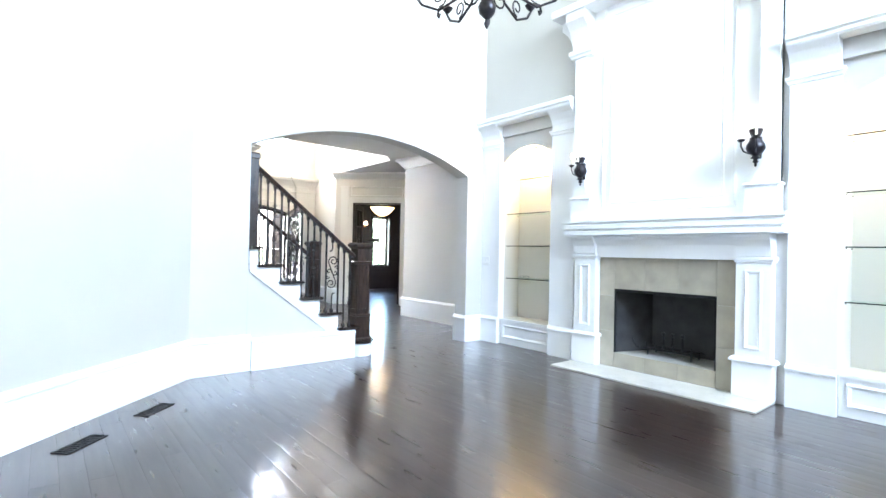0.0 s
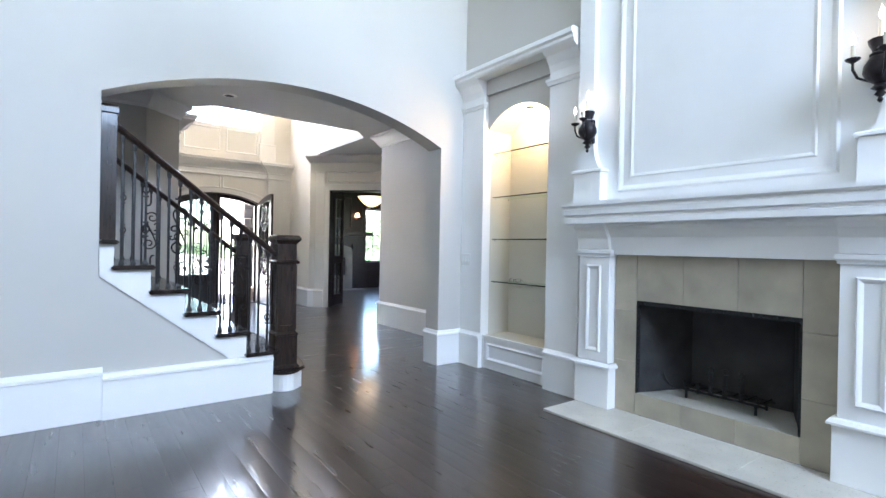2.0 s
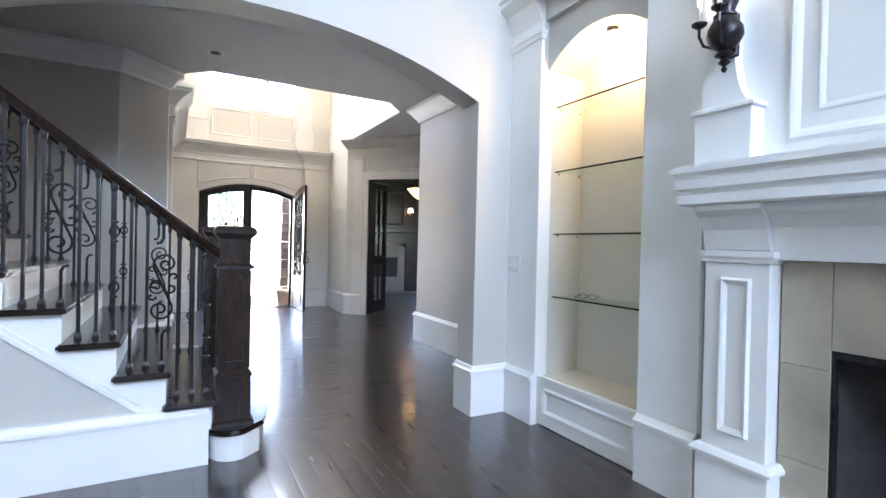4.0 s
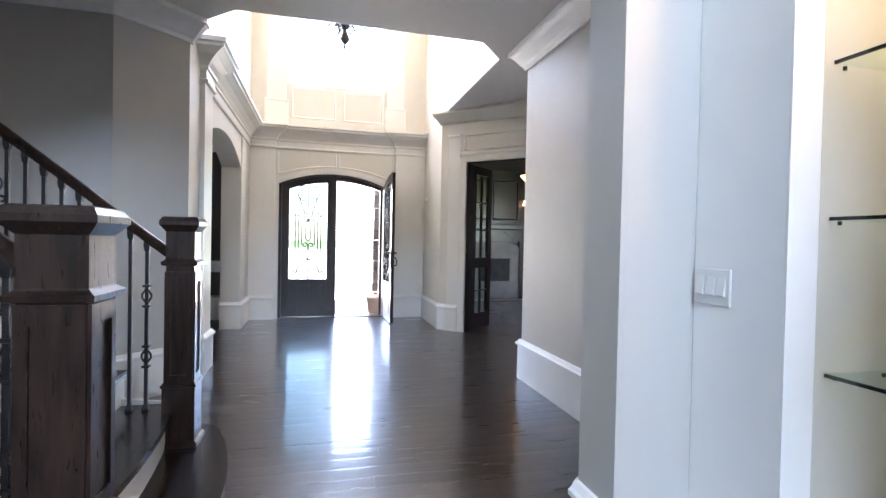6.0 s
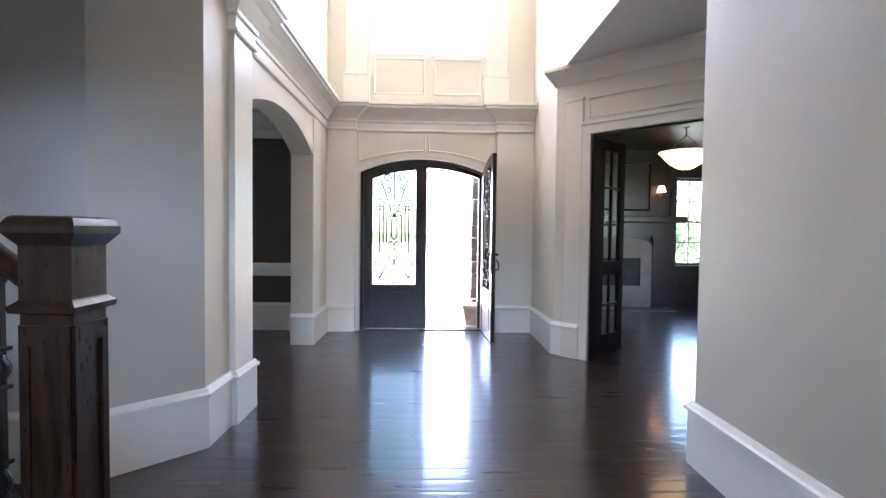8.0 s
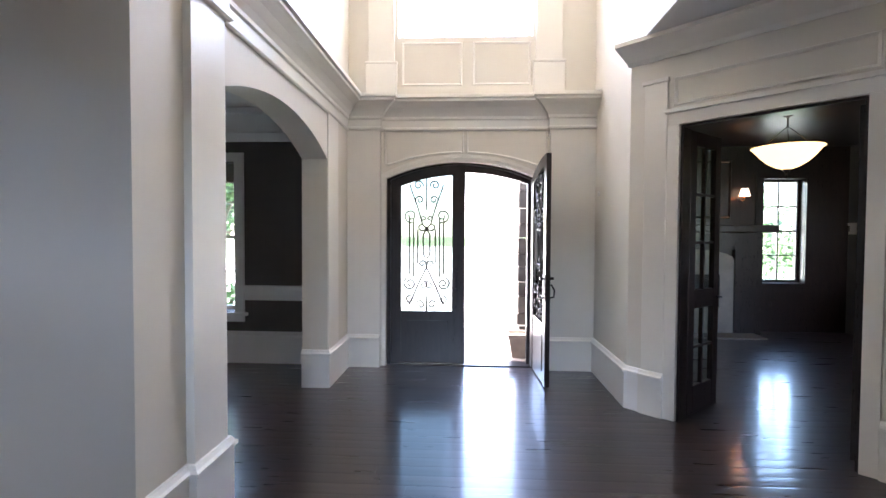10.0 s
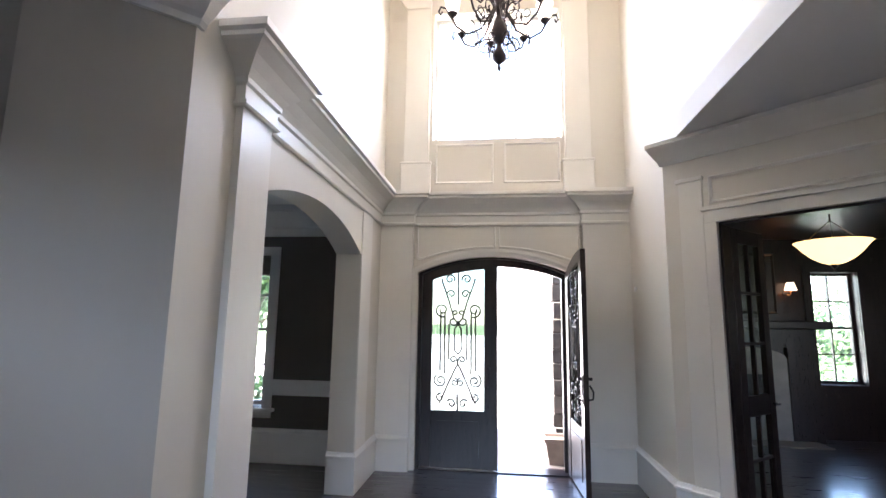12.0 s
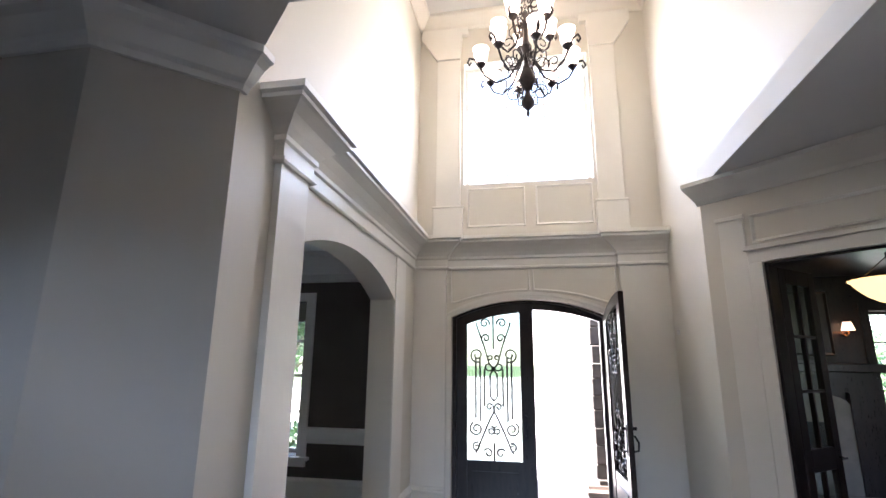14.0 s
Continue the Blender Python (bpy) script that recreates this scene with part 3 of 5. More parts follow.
def fire_grate():
    t = thing("fire_grate", (5.255, FC, 0.2), "black iron fire grate with three uprights in the firebox", "fire grate")
    t.matrix_world = Matrix.Identity(4)
    for dy in (-0.11, 0.0, 0.10):
        part("upright", lathe(bm_new(), [(0.017, 0), (0.017, 0.17), (0.024, 0.175), (0.024, 0.20), (0.006, 0.21)], (5.215, FC - 0.03 + dy, 0.26), 8), BLACK, t)
    for i in range(6):
        y = FC - 0.26 + i * 0.1
        part("bar", tube(bm_new(), [(5.155, y, 0.34), (5.175, y, 0.29), (5.255, y, 0.275), (5.415, y, 0.275)], 0.009, 6), BLACK, t)
    for x in (5.195, 5.385):
        part("rail", tube(bm_new(), [(x, FC - 0.3, 0.266), (x, FC + 0.3, 0.266)], 0.01, 6), BLACK, t)
        for dy in (-0.24, 0.24):
            part("foot", tube(bm_new(), [(x, FC + dy, 0.266), (x, FC + dy, 0.2)], 0.01, 6), BLACK, t)
    part("scroll_end", tube(bm_new(), [(5.175, FC + 0.3, 0.266), (5.135, FC + 0.33, 0.28), (5.115, FC + 0.36, 0.32), (5.115, FC + 0.38, 0.37)], 0.008, 6), BLACK, t)


fire_grate()


def wall_sconce(y):
    t = thing("wall_sconce", (4.85, y, 2.14), "dark bronze urn wall sconce with lit candle bulbs", "wall sconce", "sconces over the mantel")
    t.matrix_world = Matrix.Translation((4.85, y, 2.14))
    urn = [(0.004, 0), (0.014, 0.015), (0.008, 0.03), (0.026, 0.045), (0.014, 0.065), (0.042, 0.08), (0.024, 0.10), (0.058, 0.125), (0.078, 0.165), (0.074, 0.20), (0.042, 0.255), (0.036, 0.275), (0.056, 0.325), (0.058, 0.338), (0.02, 0.342)]
    part("urn", lathe(bm_new(), urn, (0, 0, 0), 16), BRONZE, t, "", True)
    part("collar", lathe(bm_new(), [(0.043, 0.248), (0.05, 0.254), (0.05, 0.262), (0.04, 0.268)], (0, 0, 0), 16), BRONZE, t, "", True)
    part("wall_plate", boxb(0.045, 0.07, -0.03, 0.03, 0.08, 0.28, 0.006), BRONZE, t)
    part("bracket_arm", tube(bm_new(), [(0.05, 0, 0.2), (0.0, 0, 0.2)], 0.012, 6), BRONZE, t)
    part("candle", lathe(bm_new(), [(0.026, 0), (0.026, 0.01), (0.013, 0.02), (0.013, 0.11), (0.011, 0.112)], (0, 0, 0.335), 10), CANDLE, t, "ivory candle sleeve")
    part("bulb", lathe(bm_new(), [(0.006, 0), (0.013, 0.02), (0.010, 0.045), (0.002, 0.075)], (0, 0, 0.447), 8), FLAME, t, "small lit flame bulb", True)
    for ax, ay in ((-0.02, 0.115), (-0.11, -0.04)):
        pts = [(0, 0, 0.15), (0.45 * ax, 0.45 * ay, 0.125), (0.82 * ax, 0.82 * ay, 0.15), (ax, ay, 0.20), (ax, ay, 0.235)]
        part("arm", tube(bm_new(), pts, 0.007, 6), BRONZE, t)
        part("cup", lathe(bm_new(), [(0.008, 0), (0.034, 0.018), (0.036, 0.026), (0.01, 0.028)], (ax, ay, 0.235), 10), BRONZE, t)
        part("candle", lathe(bm_new(), [(0.011, 0), (0.011, 0.075), (0.008, 0.077)], (ax, ay, 0.262), 8), CANDLE, t)
        part("bulb", lathe(bm_new(), [(0.005, 0), (0.012, 0.018), (0.009, 0.04), (0.002, 0.065)], (ax, ay, 0.338), 8), FLAME, t, "", True)
    return t


for y in (FC + 0.94, FC - 0.93):
    wall_sconce(y)

# ---- shelf niches ----
SHELVES = (0.95, 1.42, 1.885, 2.37)


def niche(i, y0, y1, p0, p1):
    """Pilasters p0, p1 flank the opening y0..y1."""
    yc = (y0 + y1) / 2
    t = thing("niche_surround", (XW, yc, 0), "white painted arched niche with pilasters and a projecting cornice ledge", "built-in niche", "niches beside the fireplace")
    t.matrix_world = Matrix.Identity(4)
    for a, b in (p0, p1):
        part("pilaster", boxb(XW - 0.03, XW, a, b, 0.385, 2.86, 0.002), TRIM, t)
        bm = sweep(bm_new(), [(0, 0), (0.026, 0), (0.026, 0.325), (0.043, 0.332), (0.043, 0.352), (0.028, 0.362), (0.0, 0.385)], [(XW - 0.03, b), (XW - 0.03, a)], -1)
        part("plinth", bm, TRIM, t)
        bm = sweep(bm_new(), [(0, 0), (0.014, 0.004), (0.02, 0.03), (0.03, 0.04), (0.03, 0.065), (0, 0.07)], [(XW, b), (XW - 0.03, b), (XW - 0.03, a), (XW, a)], -1, 2.86)
        part("necking", bm, TRIM, t)
        x0 = XW - 0.03
        prof = [(x0, 2.93), (x0, 2.99), (x0 - 0.02, 3.05), (x0 - 0.07, 3.12), (x0 - 0.13, 3.165), (XW, 3.165), (XW, 2.93)]
        part("bracket", prism(bm_new(), [(x, a, z) for x, z in prof], (0, b - a, 0)), TRIM, t)
    lo, hi = min(p0[0], p1[0]), max(p0[1], p1[1])
    bm = sweep(bm_new(), [(0, 0), (0.14, 0), (0.16, 0.02), (0.16, 0.045), (0.185, 0.06), (0.185, 0.10), (0.16, 0.115), (0, 0.12)], [(XW, hi), (XW, lo)], -1, 3.166)
    part("ledge", bm, TRIM, t, "projecting white cornice ledge")
    bm = box(bm_new(), XW + 0.03, XW + 0.398, y0 + 0.001, y1 - 0.001, 0.0, 0.33)
    box(bm, XW + 0.012, XW + 0.398, y0 + 0.001, y1 - 0.001, 0.33, 0.362)
    frame_mould(bm, "x", XW + 0.03, y0 + 0.05, y1 - 0.05, 0.09, 0.28, 0.035, 0.018)
    part("base_panel", bm, TRIM, t, "white moulded panel below the shelves")
    # thin sheet that carries the shaded lining colour over the base
    part("base_top", box(bm_new(), XW + 0.05, XW + 0.389, y0 + 0.007, y1 - 0.007, 0.3622, 0.366), LINING, t)
    part("back_lining", box(bm_new(), XW + 0.39, XW + 0.399, y0 + 0.006, y1 - 0.006, 0.363, 2.75), LINING, t, "niche lining in warm tan, toned down for shade")
    for a, b in ((y0 + 0.0005, y0 + 0.006), (y1 - 0.006, y1 - 0.0005)):
        part("side_lining", box(bm_new(), XW + 0.085, XW + 0.399, a, b, 0.363, 2.64), LINING, t)
        part("opening_trim", box(bm_new(), XW - 0.0305, XW + 0.084, a, b, 0.363, 2.64), TRIM, t)
    for z in SHELVES:
        s = thing("glass_shelf", (XW + 0.28, yc, z), "clear glass shelf with a dark green edge in the niche", "glass shelf", "niche shelves")
        s.matrix_world = Matrix.Identity(4)
        p = part("pane", box(bm_new(), XW + 0.121, XW + 0.388, y0 + 0.012, y1 - 0.012, z - 0.005, z + 0.005), SHELFG, s)
        p.visible_shadow = False
        part("edge", box(bm_new(), XW + 0.1145, XW + 0.12, y0 + 0.012, y1 - 0.012, z - 0.0055, z + 0.0055), SHELFE, s, "dark polished edge")
        for yy in (y0 + 0.009, y1 - 0.009):
            for xx in (XW + 0.16, XW + 0.36):
                part("support_pin", lathe(bm_new(), [(0.006, -0.012), (0.006, 0)], (xx, yy, z - 0.006), 8), BRONZE, s)
    lamp = thing("niche_light", (XW + 0.2, yc, 2.8), "small warm puck light in the niche top", "puck light", "niche lights")
    lamp.matrix_world = Matrix.Identity(4)
    part("housing", lathe(bm_new(), [(0.04, 0), (0.04, 0.02), (0.03, 0.022)], (XW + 0.2, yc, 2.79), 14), BRONZE, lamp)
    part("lens", lathe(bm_new(), [(0.028, 0), (0.03, 0.006)], (XW + 0.2, yc, 2.783), 14), FLAME, lamp)
    bulb("niche_bulb", (XW + 0.2, yc, 2.70), 0.8, 0.05, (1.0, 0.74, 0.40))


niche(0, *NICHES[0], (4.83, YA - 0.001), (3.535, 3.90))
niche(1, *NICHES[1], (0.90, 1.265), (-0.39, -0.03))


def eyeglasses():
    t = thing("eyeglasses", (5.22, 4.52, 0.956), "pair of eyeglasses lying on the glass shelf", "eyeglasses")
    t.matrix_world = Matrix.Translation((5.21, 4.52, 0.957)) @ Matrix.Rotation(radians(-55), 4, "Z")
    for s in (-1, 1):
        rim = part("rim", tube(bm_new(), [(s * 0.036 + 0.028 * math.cos(a), 0.0, 0.021 + 0.019 * math.sin(a)) for a in [2 * math.pi * i / 14 for i in range(15)]], 0.002, 5), BLACK, t)
        part("temple", tube(bm_new(), [(s * 0.064, 0, 0.03), (s * 0.066, 0.08, 0.024), (s * 0.062, 0.12, 0.006)], 0.0022, 5), BLACK, t)
    part("bridge", tube(bm_new(), [(-0.01, 0, 0.026), (0, 0, 0.03), (0.01, 0, 0.026)], 0.002, 5), BLACK, t)


eyeglasses()


def light_switch():
    t = thing("light_switch", (XW, 5.06, 1.19), "white three-gang rocker light switch plate", "light switch")
    t.matrix_world = Matrix.Identity(4)
    x = XW - 0.03
    part("plate", boxb(x - 0.010, x - 0.0002, 5.018, 5.178, 1.127, 1.254, 0.003), PLASTIC, t)
    for i in range(3):
        y = 5.051 + i * 0.047
        part("rocker", prism(bm_new(), [(x - 0.0101, y - 0.015, 1.160), (x - 0.020, y - 0.015, 1.165), (x - 0.0101, y - 0.015, 1.228)], (0, 0.03, 0)), PLASTIC, t)


light_switch()

for x, y in ((0.08, 3.80), (0.58, 4.30)):
    t = thing("floor_register", (x, y, 0), "dark metal floor register beside the angled wall", "floor register", "floor registers")
    t.matrix_world = Matrix.Translation((x, y, 0.0)) @ Matrix.Rotation(radians(45), 4, "Z")
    bm = bm_new()
    for a, b, c, d in ((-0.16, 0.16, -0.06, -0.045), (-0.16, 0.16, 0.045, 0.06), (-0.16, -0.145, -0.045, 0.045), (0.145, 0.16, -0.045, 0.045)):
        box(bm, a, b, c, d, 0.0, 0.006)
    part("frame", bm, BLACK, t)
    for i in range(10):
        u = -0.13 + i * 0.0285
        part("slat", box(bm_new(), u, u + 0.012, -0.045, 0.045, 0.0005, 0.004), BLACK, t)

# ---- stairs ----
RISE, RUN = 0.19, 0.24
YS0, YS1 = 5.186, 6.74
STEPS = 13


def nose(k):
    return 2.885 - RUN * (k - 2)


def staircase():
    t = thing("staircase", (2.9, 5.9, 0), "dark wood and white painted staircase with a curved bottom step", "staircase")
    t.matrix_world = Matrix.Identity(4)

    def first(off):
        """Outline of the bottom step, pulled in by off."""
        pts = []
        cx, cy, r = 2.98, 5.29, 0.20 - off
        for i in range(9):
            a = radians(180 + i * 110 / 8)
            pts.append((cx + (r - 0.03) * math.cos(a), cy + r * math.sin(a)))
        for i in range(13):
            u = i / 12
            y = 5.22 + u * 1.46
            pts.append((3.10 + 0.17 * math.sin(math.pi * (0.12 + 0.78 * u)) - off, y))
        for i in range(7):
            a = radians(-10 + i * 190 / 6)
            pts.append((2.96 + (0.17 - off) * math.cos(a), 6.72 + (0.19 - off) * math.sin(a)))
        return pts
    low = first(0.03)
    part("riser", prism(bm_new(), [(x, y, 0.0) for x, y in low], (0, 0, RISE - 0.036)), TRIM, t, "curved white bottom riser")
    bm = prism(bm_new(), [(x, y, RISE - 0.035) for x, y in first(0.0)], (0, 0, 0.035))
    bmesh.ops.bevel(bm, geom=[e for e in bm.edges if abs(e.verts[0].co.z - e.verts[1].co.z) < 1e-4], offset=0.010, segments=2, affect="EDGES")
    part("tread", bm, TREADW, t, "dark curved bottom tread")
    for k in range(2, STEPS + 1):
        x, z = nose(k), RISE * k
        bow = 0.07 if k == 2 else 0.0
        front = [(x + bow * math.sin(math.pi * i / 10), YS0 - 0.08 + (YS1 - YS0 + 0.105) * i / 10) for i in range(11)] if bow else [(x, YS0 - 0.08), (x, YS1 + 0.025)]
        back = x - RUN - 0.045
        if k == 7:
            back = 1.568
        if k > 7:
            front = [(x, YB + 0.003), (x, YS1 + 0.025)]
        bm = prism(bm_new(), [(back, front[0][1], z - 0.034)] + [(a, b, z - 0.034) for a, b in front] + [(back, YS1 + 0.025, z - 0.034)], (0, 0, 0.034))
        bmesh.ops.bevel(bm, geom=[e for e in bm.edges if abs(e.verts[0].co.z - e.verts[1].co.z) < 1e-4], offset=0.010, segments=2, affect="EDGES")
        part("tread", bm, TREADW, t)
        f = [(a - 0.028, min(max(b, YS0), YS1)) for a, b in front]
        bm = prism(bm_new(), [(f[0][0] - 0.02, f[0][1], z - RISE)] + [(a, b, z - RISE) for a, b in f] + [(f[-1][0] - 0.02, f[-1][1], z - RISE)], (0, 0, RISE - 0.035))
        part("riser", bm, TRIM, t)
    for y, thick, label in ((YS0 - 0.022, 0.022, "white stepped stair skirt with a raised edge"), (YS1, 0.022, "")):
        top = []
        for k in range(2, STEPS + 1):
            top += [(nose(k) - 0.028, RISE * (k - 1) - 0.0345), (nose(k) - 0.028, RISE * k - 0.0345)]
        end = nose(STEPS) - 0.3
        slope = RISE / RUN
        poly = [(2.48, 0.3435), (nose(2) - 0.028, 0.3435)]
        if y < 6:
            top = [p for p in top if p[0] > 1.568 and p[1] > 0.344]
            end = 1.568
            poly = poly + top + [(end, top[-1][1]), (end, 0.386 + (2.42 - end) * slope)]
        else:
            poly = poly + [p for p in top if p[1] > 0.344] + [(end, RISE * STEPS - 0.0345), (end, 0.386 + (2.42 - end) * slope)]
        part("skirt", prism(bm_new(), [(u, y, z) for u, z in poly], (0, thick, 0)), TRIM, t, label)
    bm = prism(bm_new(), xz([(1.56, 0.0), (2.84, 0.0), (2.84, 0.34), (2.46, 0.40), (1.56, 1.10)], YS0 + 0.002), (0, 0.02, 0))
    part("spandrel", bm, WALL, t, "greige wall below the stairs")
    bm = prism(bm_new(), xz([(-0.3, 0.0), (2.84, 0.0), (2.84, 0.39), (2.40, 0.44), (-0.3, 2.55)], YS1 - 0.02), (0, 0.018, 0))
    part("spandrel", bm, WALL, t)
    slope = RISE / RUN
    bm = bm_new()
    for o in (0.0, 0.035):
        prism(bm, xz([(2.44 + o * 1.2, 0.388), (1.575, 0.388 + (0.865 + o * 1.2) * slope), (1.575, 0.402 + (0.865 + o * 1.2) * slope), (2.462 + o * 1.2, 0.388)], YS0 - 0.030), (0, 0.0075, 0))
    part("skirt_bead", bm, TRIM, t, "slim white bead along the skirt")
    bm = sweep(bm_new(), [(o, z * 0.889) for o, z in BASE], [(2.84, YS0 - 0.0225), (1.60, YS0 - 0.0225)], 1)
    part("skirt_base", bm, TRIM, t, "tall white base below the stairs")
    part("base_fill", box(bm_new(), 1.6, 2.84, YS0 - 0.0215, YS0 + 0.0015, 0, 0.342), TRIM, t)
    return t


staircase()


def scroll_pts(cx, cz, w, h):
    """An S of two scrolls, centred, within w by h; returns polylines of (u, v)."""
    r = w * 0.5
    out = []
    top = spiral(cx + 0.1 * w, cz + h * 0.28, r * 0.95, r * 0.22, radians(200), -1.35)
    bot = spiral(cx - 0.1 * w, cz - h * 0.28, r * 0.95, r * 0.22, radians(20), -1.35)
    out.append(top[::-1] + bot)
    out.append(spiral(cx - 0.30 * w, cz + 0.02 * h, r * 0.5, r * 0.15, radians(0), 0.9, 10))
    out.append(spiral(cx + 0.30 * w, cz - 0.02 * h, r * 0.5, r * 0.15, radians(180), 0.9, 10))
    out.append(spiral(cx + 0.42 * w, cz + 0.12 * h, r * 0.35, r * 0.12, radians(180), -0.8, 8))
    out.append(spiral(cx - 0.42 * w, cz - 0.12 * h, r * 0.35, r * 0.12, radians(0), -0.8, 8))
    return out


def baluster_mesh(x, y, z0, z1, kind):
    bm = bm_new()
    s = 0.0085
    square_lathe(bm, [(0.017, 0), (0.017, 0.012), (0.011, 0.03), (s, 0.034)], (x, y, z0))
    square_lathe(bm, [(s, -0.05), (0.012, -0.046), (0.015, -0.02), (0.015, 0.004)], (x, y, z1))
    h = z1 - z0
    if kind == "scroll":
        c = (z0 + z1) / 2 + 0.03
        tube(bm, [(x, y, z0 + 0.02), (x, y, c - 0.285), (x + 0.012, y, c - 0.26), (x + 0.035, y, c - 0.255)], s, 6)
        tube(bm, [(x, y, z1 - 0.02), (x, y, c + 0.285), (x - 0.012, y, c + 0.26), (x - 0.035, y, c + 0.255)], s, 6)
        for line in scroll_pts(x, c, 0.135, 0.48):
            tube(bm, [(u, y, v) for u, v in line], 0.0068, 5)
        lathe(bm, [(0.004, -0.014), (0.012, 0), (0.004, 0.014)], (x, y, c), 6)
    else:
        square_lathe(bm, [(s, 0.03), (s, h - 0.045)], (x, y, z0))
    if kind == "knuckle":
        for f in (0.32, 0.68):
            c = z0 + h * f
            for o in (-0.055, 0.055):
                square_lathe(bm, [(s, -0.008), (0.018, -0.005), (0.018, 0.005), (s, 0.008)], (x, y, c + o))
            for sg in (-1, 1):
                tube(bm, [(x, y, c - 0.042), (x + sg * 0.022, y, c - 0.01), (x + sg * 0.022, y, c + 0.01), (x, y, c + 0.042)], 0.006, 5)
    return bm


def newel_mesh(t, x, y, s):
    z = RISE
    post = part("newel_post", square_lathe(bm_new(), [(r * s, h + (0.025 if s < 1 and h > 0.2 else 0)) for r, h in ((0.118, 0), (0.118, 0.02), (0.100, 0.035), (0.098, 0.295), (0.106, 0.30), (0.106, 0.312), (0.088, 0.33), (0.084, 0.335), (0.084, 0.95), (0.106, 0.955), (0.110, 0.972), (0.090, 0.985),
                                                         (0.086, 0.99), (0.086, 1.135), (0.100, 1.15), (0.118, 1.17), (0.118, 1.19), (0.105, 1.21), (0.095, 1.215))], (x, y, z)), STAIN, t, "square panelled dark wood newel post")
    for axis, sg in (("x", -1), ("x", 1), ("y", -1), ("y", 1)):
        bm = bm_new()
        for a, b, c, d in ((-0.082, -0.052, 0.345, 0.945), (0.052, 0.082, 0.345, 0.945), (-0.052, 0.052, 0.345, 0.39), (-0.052, 0.052, 0.89, 0.945)):
            lo, hi = sorted((sg * 0.0842, sg * 0.0925))
            if axis == "x":
                box(bm, x + lo * s, x + hi * s, y + a * s, y + b * s, z + c, z + d)
            else:
                box(bm, x + a * s, x + b * s, y + lo * s, y + hi * s, z + c, z + d)
        part("panel_frame", bm, STAIN, post)


def railing(y, label, phase, L, stop):
    t = thing("stair_railing", (2.9, y, RISE), label, "stair railing", "stair railings")
    t.matrix_world = Matrix.Identity(4)
    xn = 2.975 if y < 6 else 2.945
    newel_mesh(t, xn, y, 1.0 if y < 6 else 0.82)
    slope = RISE / RUN
    x0 = xn - (0.085 if y < 6 else 0.07)
    zr = 1.20
    prof = [(-0.022, 0), (0.022, 0), (0.028, 0.014), (0.034, 0.022), (0.036, 0.042), (0.026, 0.056), (0.010, 0.064), (-0.010, 0.064), (-0.026, 0.056), (-0.036, 0.042), (-0.034, 0.022), (-0.028, 0.014)]
    part("handrail", prism(bm_new(), [(x0, y + a, zr + b) for a, b in prof], (-L, 0, L * slope)), STAIN, t, "dark polished wooden handrail", True)
    kinds = ("knuckle", "plain", "plain", "scroll", "plain", "plain")
    i = phase
    x = 2.829 if y < 6 else 2.766
    while x > stop:
        k = int((nose(2) - x) / RUN) + 2
        part("baluster", baluster_mesh(x, y, RISE * k, zr + (x0 - x) * slope + 0.004, kinds[i % 6]), IRON, t)
        i += 1
        x -= RUN / 3
    return t


near_rail = railing(5.29, "dark wood and wrought iron stair railing ending at the arch", 0, 1.27, 1.66)
part("half_newel", square_lathe(bm_new(), [(0.05, 0), (0.05, 0.95), (0.06, 0.96), (0.06, 1.0), (0.05, 1.02)], (1.619, 5.29, 1.33)), STAIN, near_rail, "dark half newel against the arch jamb")
railing(6.63, "dark wood and wrought iron stair railing with a square newel", 0, 2.75, 0.0)


# ---- front door ----
def ring(bm, inner, outer, y0, y1):
    """A frame between two open outlines of (x, z), from y0 to y1."""
    cols = [[bm.verts.new((p[0], y, p[1])) for p, y in ((i, y0), (o, y0), (o, y1), (i, y1))] for i, o in zip(inner, outer)]
    for a, b in zip(cols, cols[1:]):
        for j in range(4):
            k = (j + 1) % 4
            bm.faces.new((a[j], a[k], b[k], b[j]))
    bm.faces.new(cols[0])
    bm.faces.new(cols[-1][::-1])
    return bm


def opening(x0, x1, spring, apex, grow=0.0, n=20):
    return [(x0 - grow, 0.0)] + arc(x0 - grow, x1 + grow, spring + grow * 0.3, apex + grow, n) + [(x1 + grow, 0.0)]


DX0, DX1, DS, DA = 3.0, 4.76, 2.22, 2.41
door_case = thing("door_casing", (3.88, YF, 0), "white painted arched casing round the front door", "door casing", kind="structure")
door_case.matrix_world = Matrix.Identity(4)
bm = ring(bm_new(), opening(DX0, DX1, DS, DA, 0.002), opening(DX0, DX1, DS, DA, 0.05), YF - 0.022, YF - 0.001)
part("casing", bm, CREAMTRIM, door_case)
bm = ring(bm_new(), opening(DX0, DX1, DS, DA, 0.0505), opening(DX0, DX1, DS, DA, 0.09), YF - 0.036, YF - 0.001)
part("casing_edge", bm, CREAMTRIM, door_case)
frame_in = opening(DX0 + 0.045, DX1 - 0.045, DS - 0.008, DA - 0.018)
part("door_frame", ring(bm_new(), frame_in, opening(DX0 + 0.001, DX1 - 0.001, DS, DA - 0.001), YF + 0.05, YF + 0.2), DOORW, door_case, "dark wooden arched door frame")
part("door_stop", ring(bm_new(), opening(DX0 + 0.085, DX1 - 0.085, DS - 0.05, DA - 0.10), opening(DX0 + 0.0455, DX1 - 0.0455, DS - 0.0085, DA - 0.0185), YF + 0.14, YF + 0.198), DOORW, door_case, "dark wooden door stop")
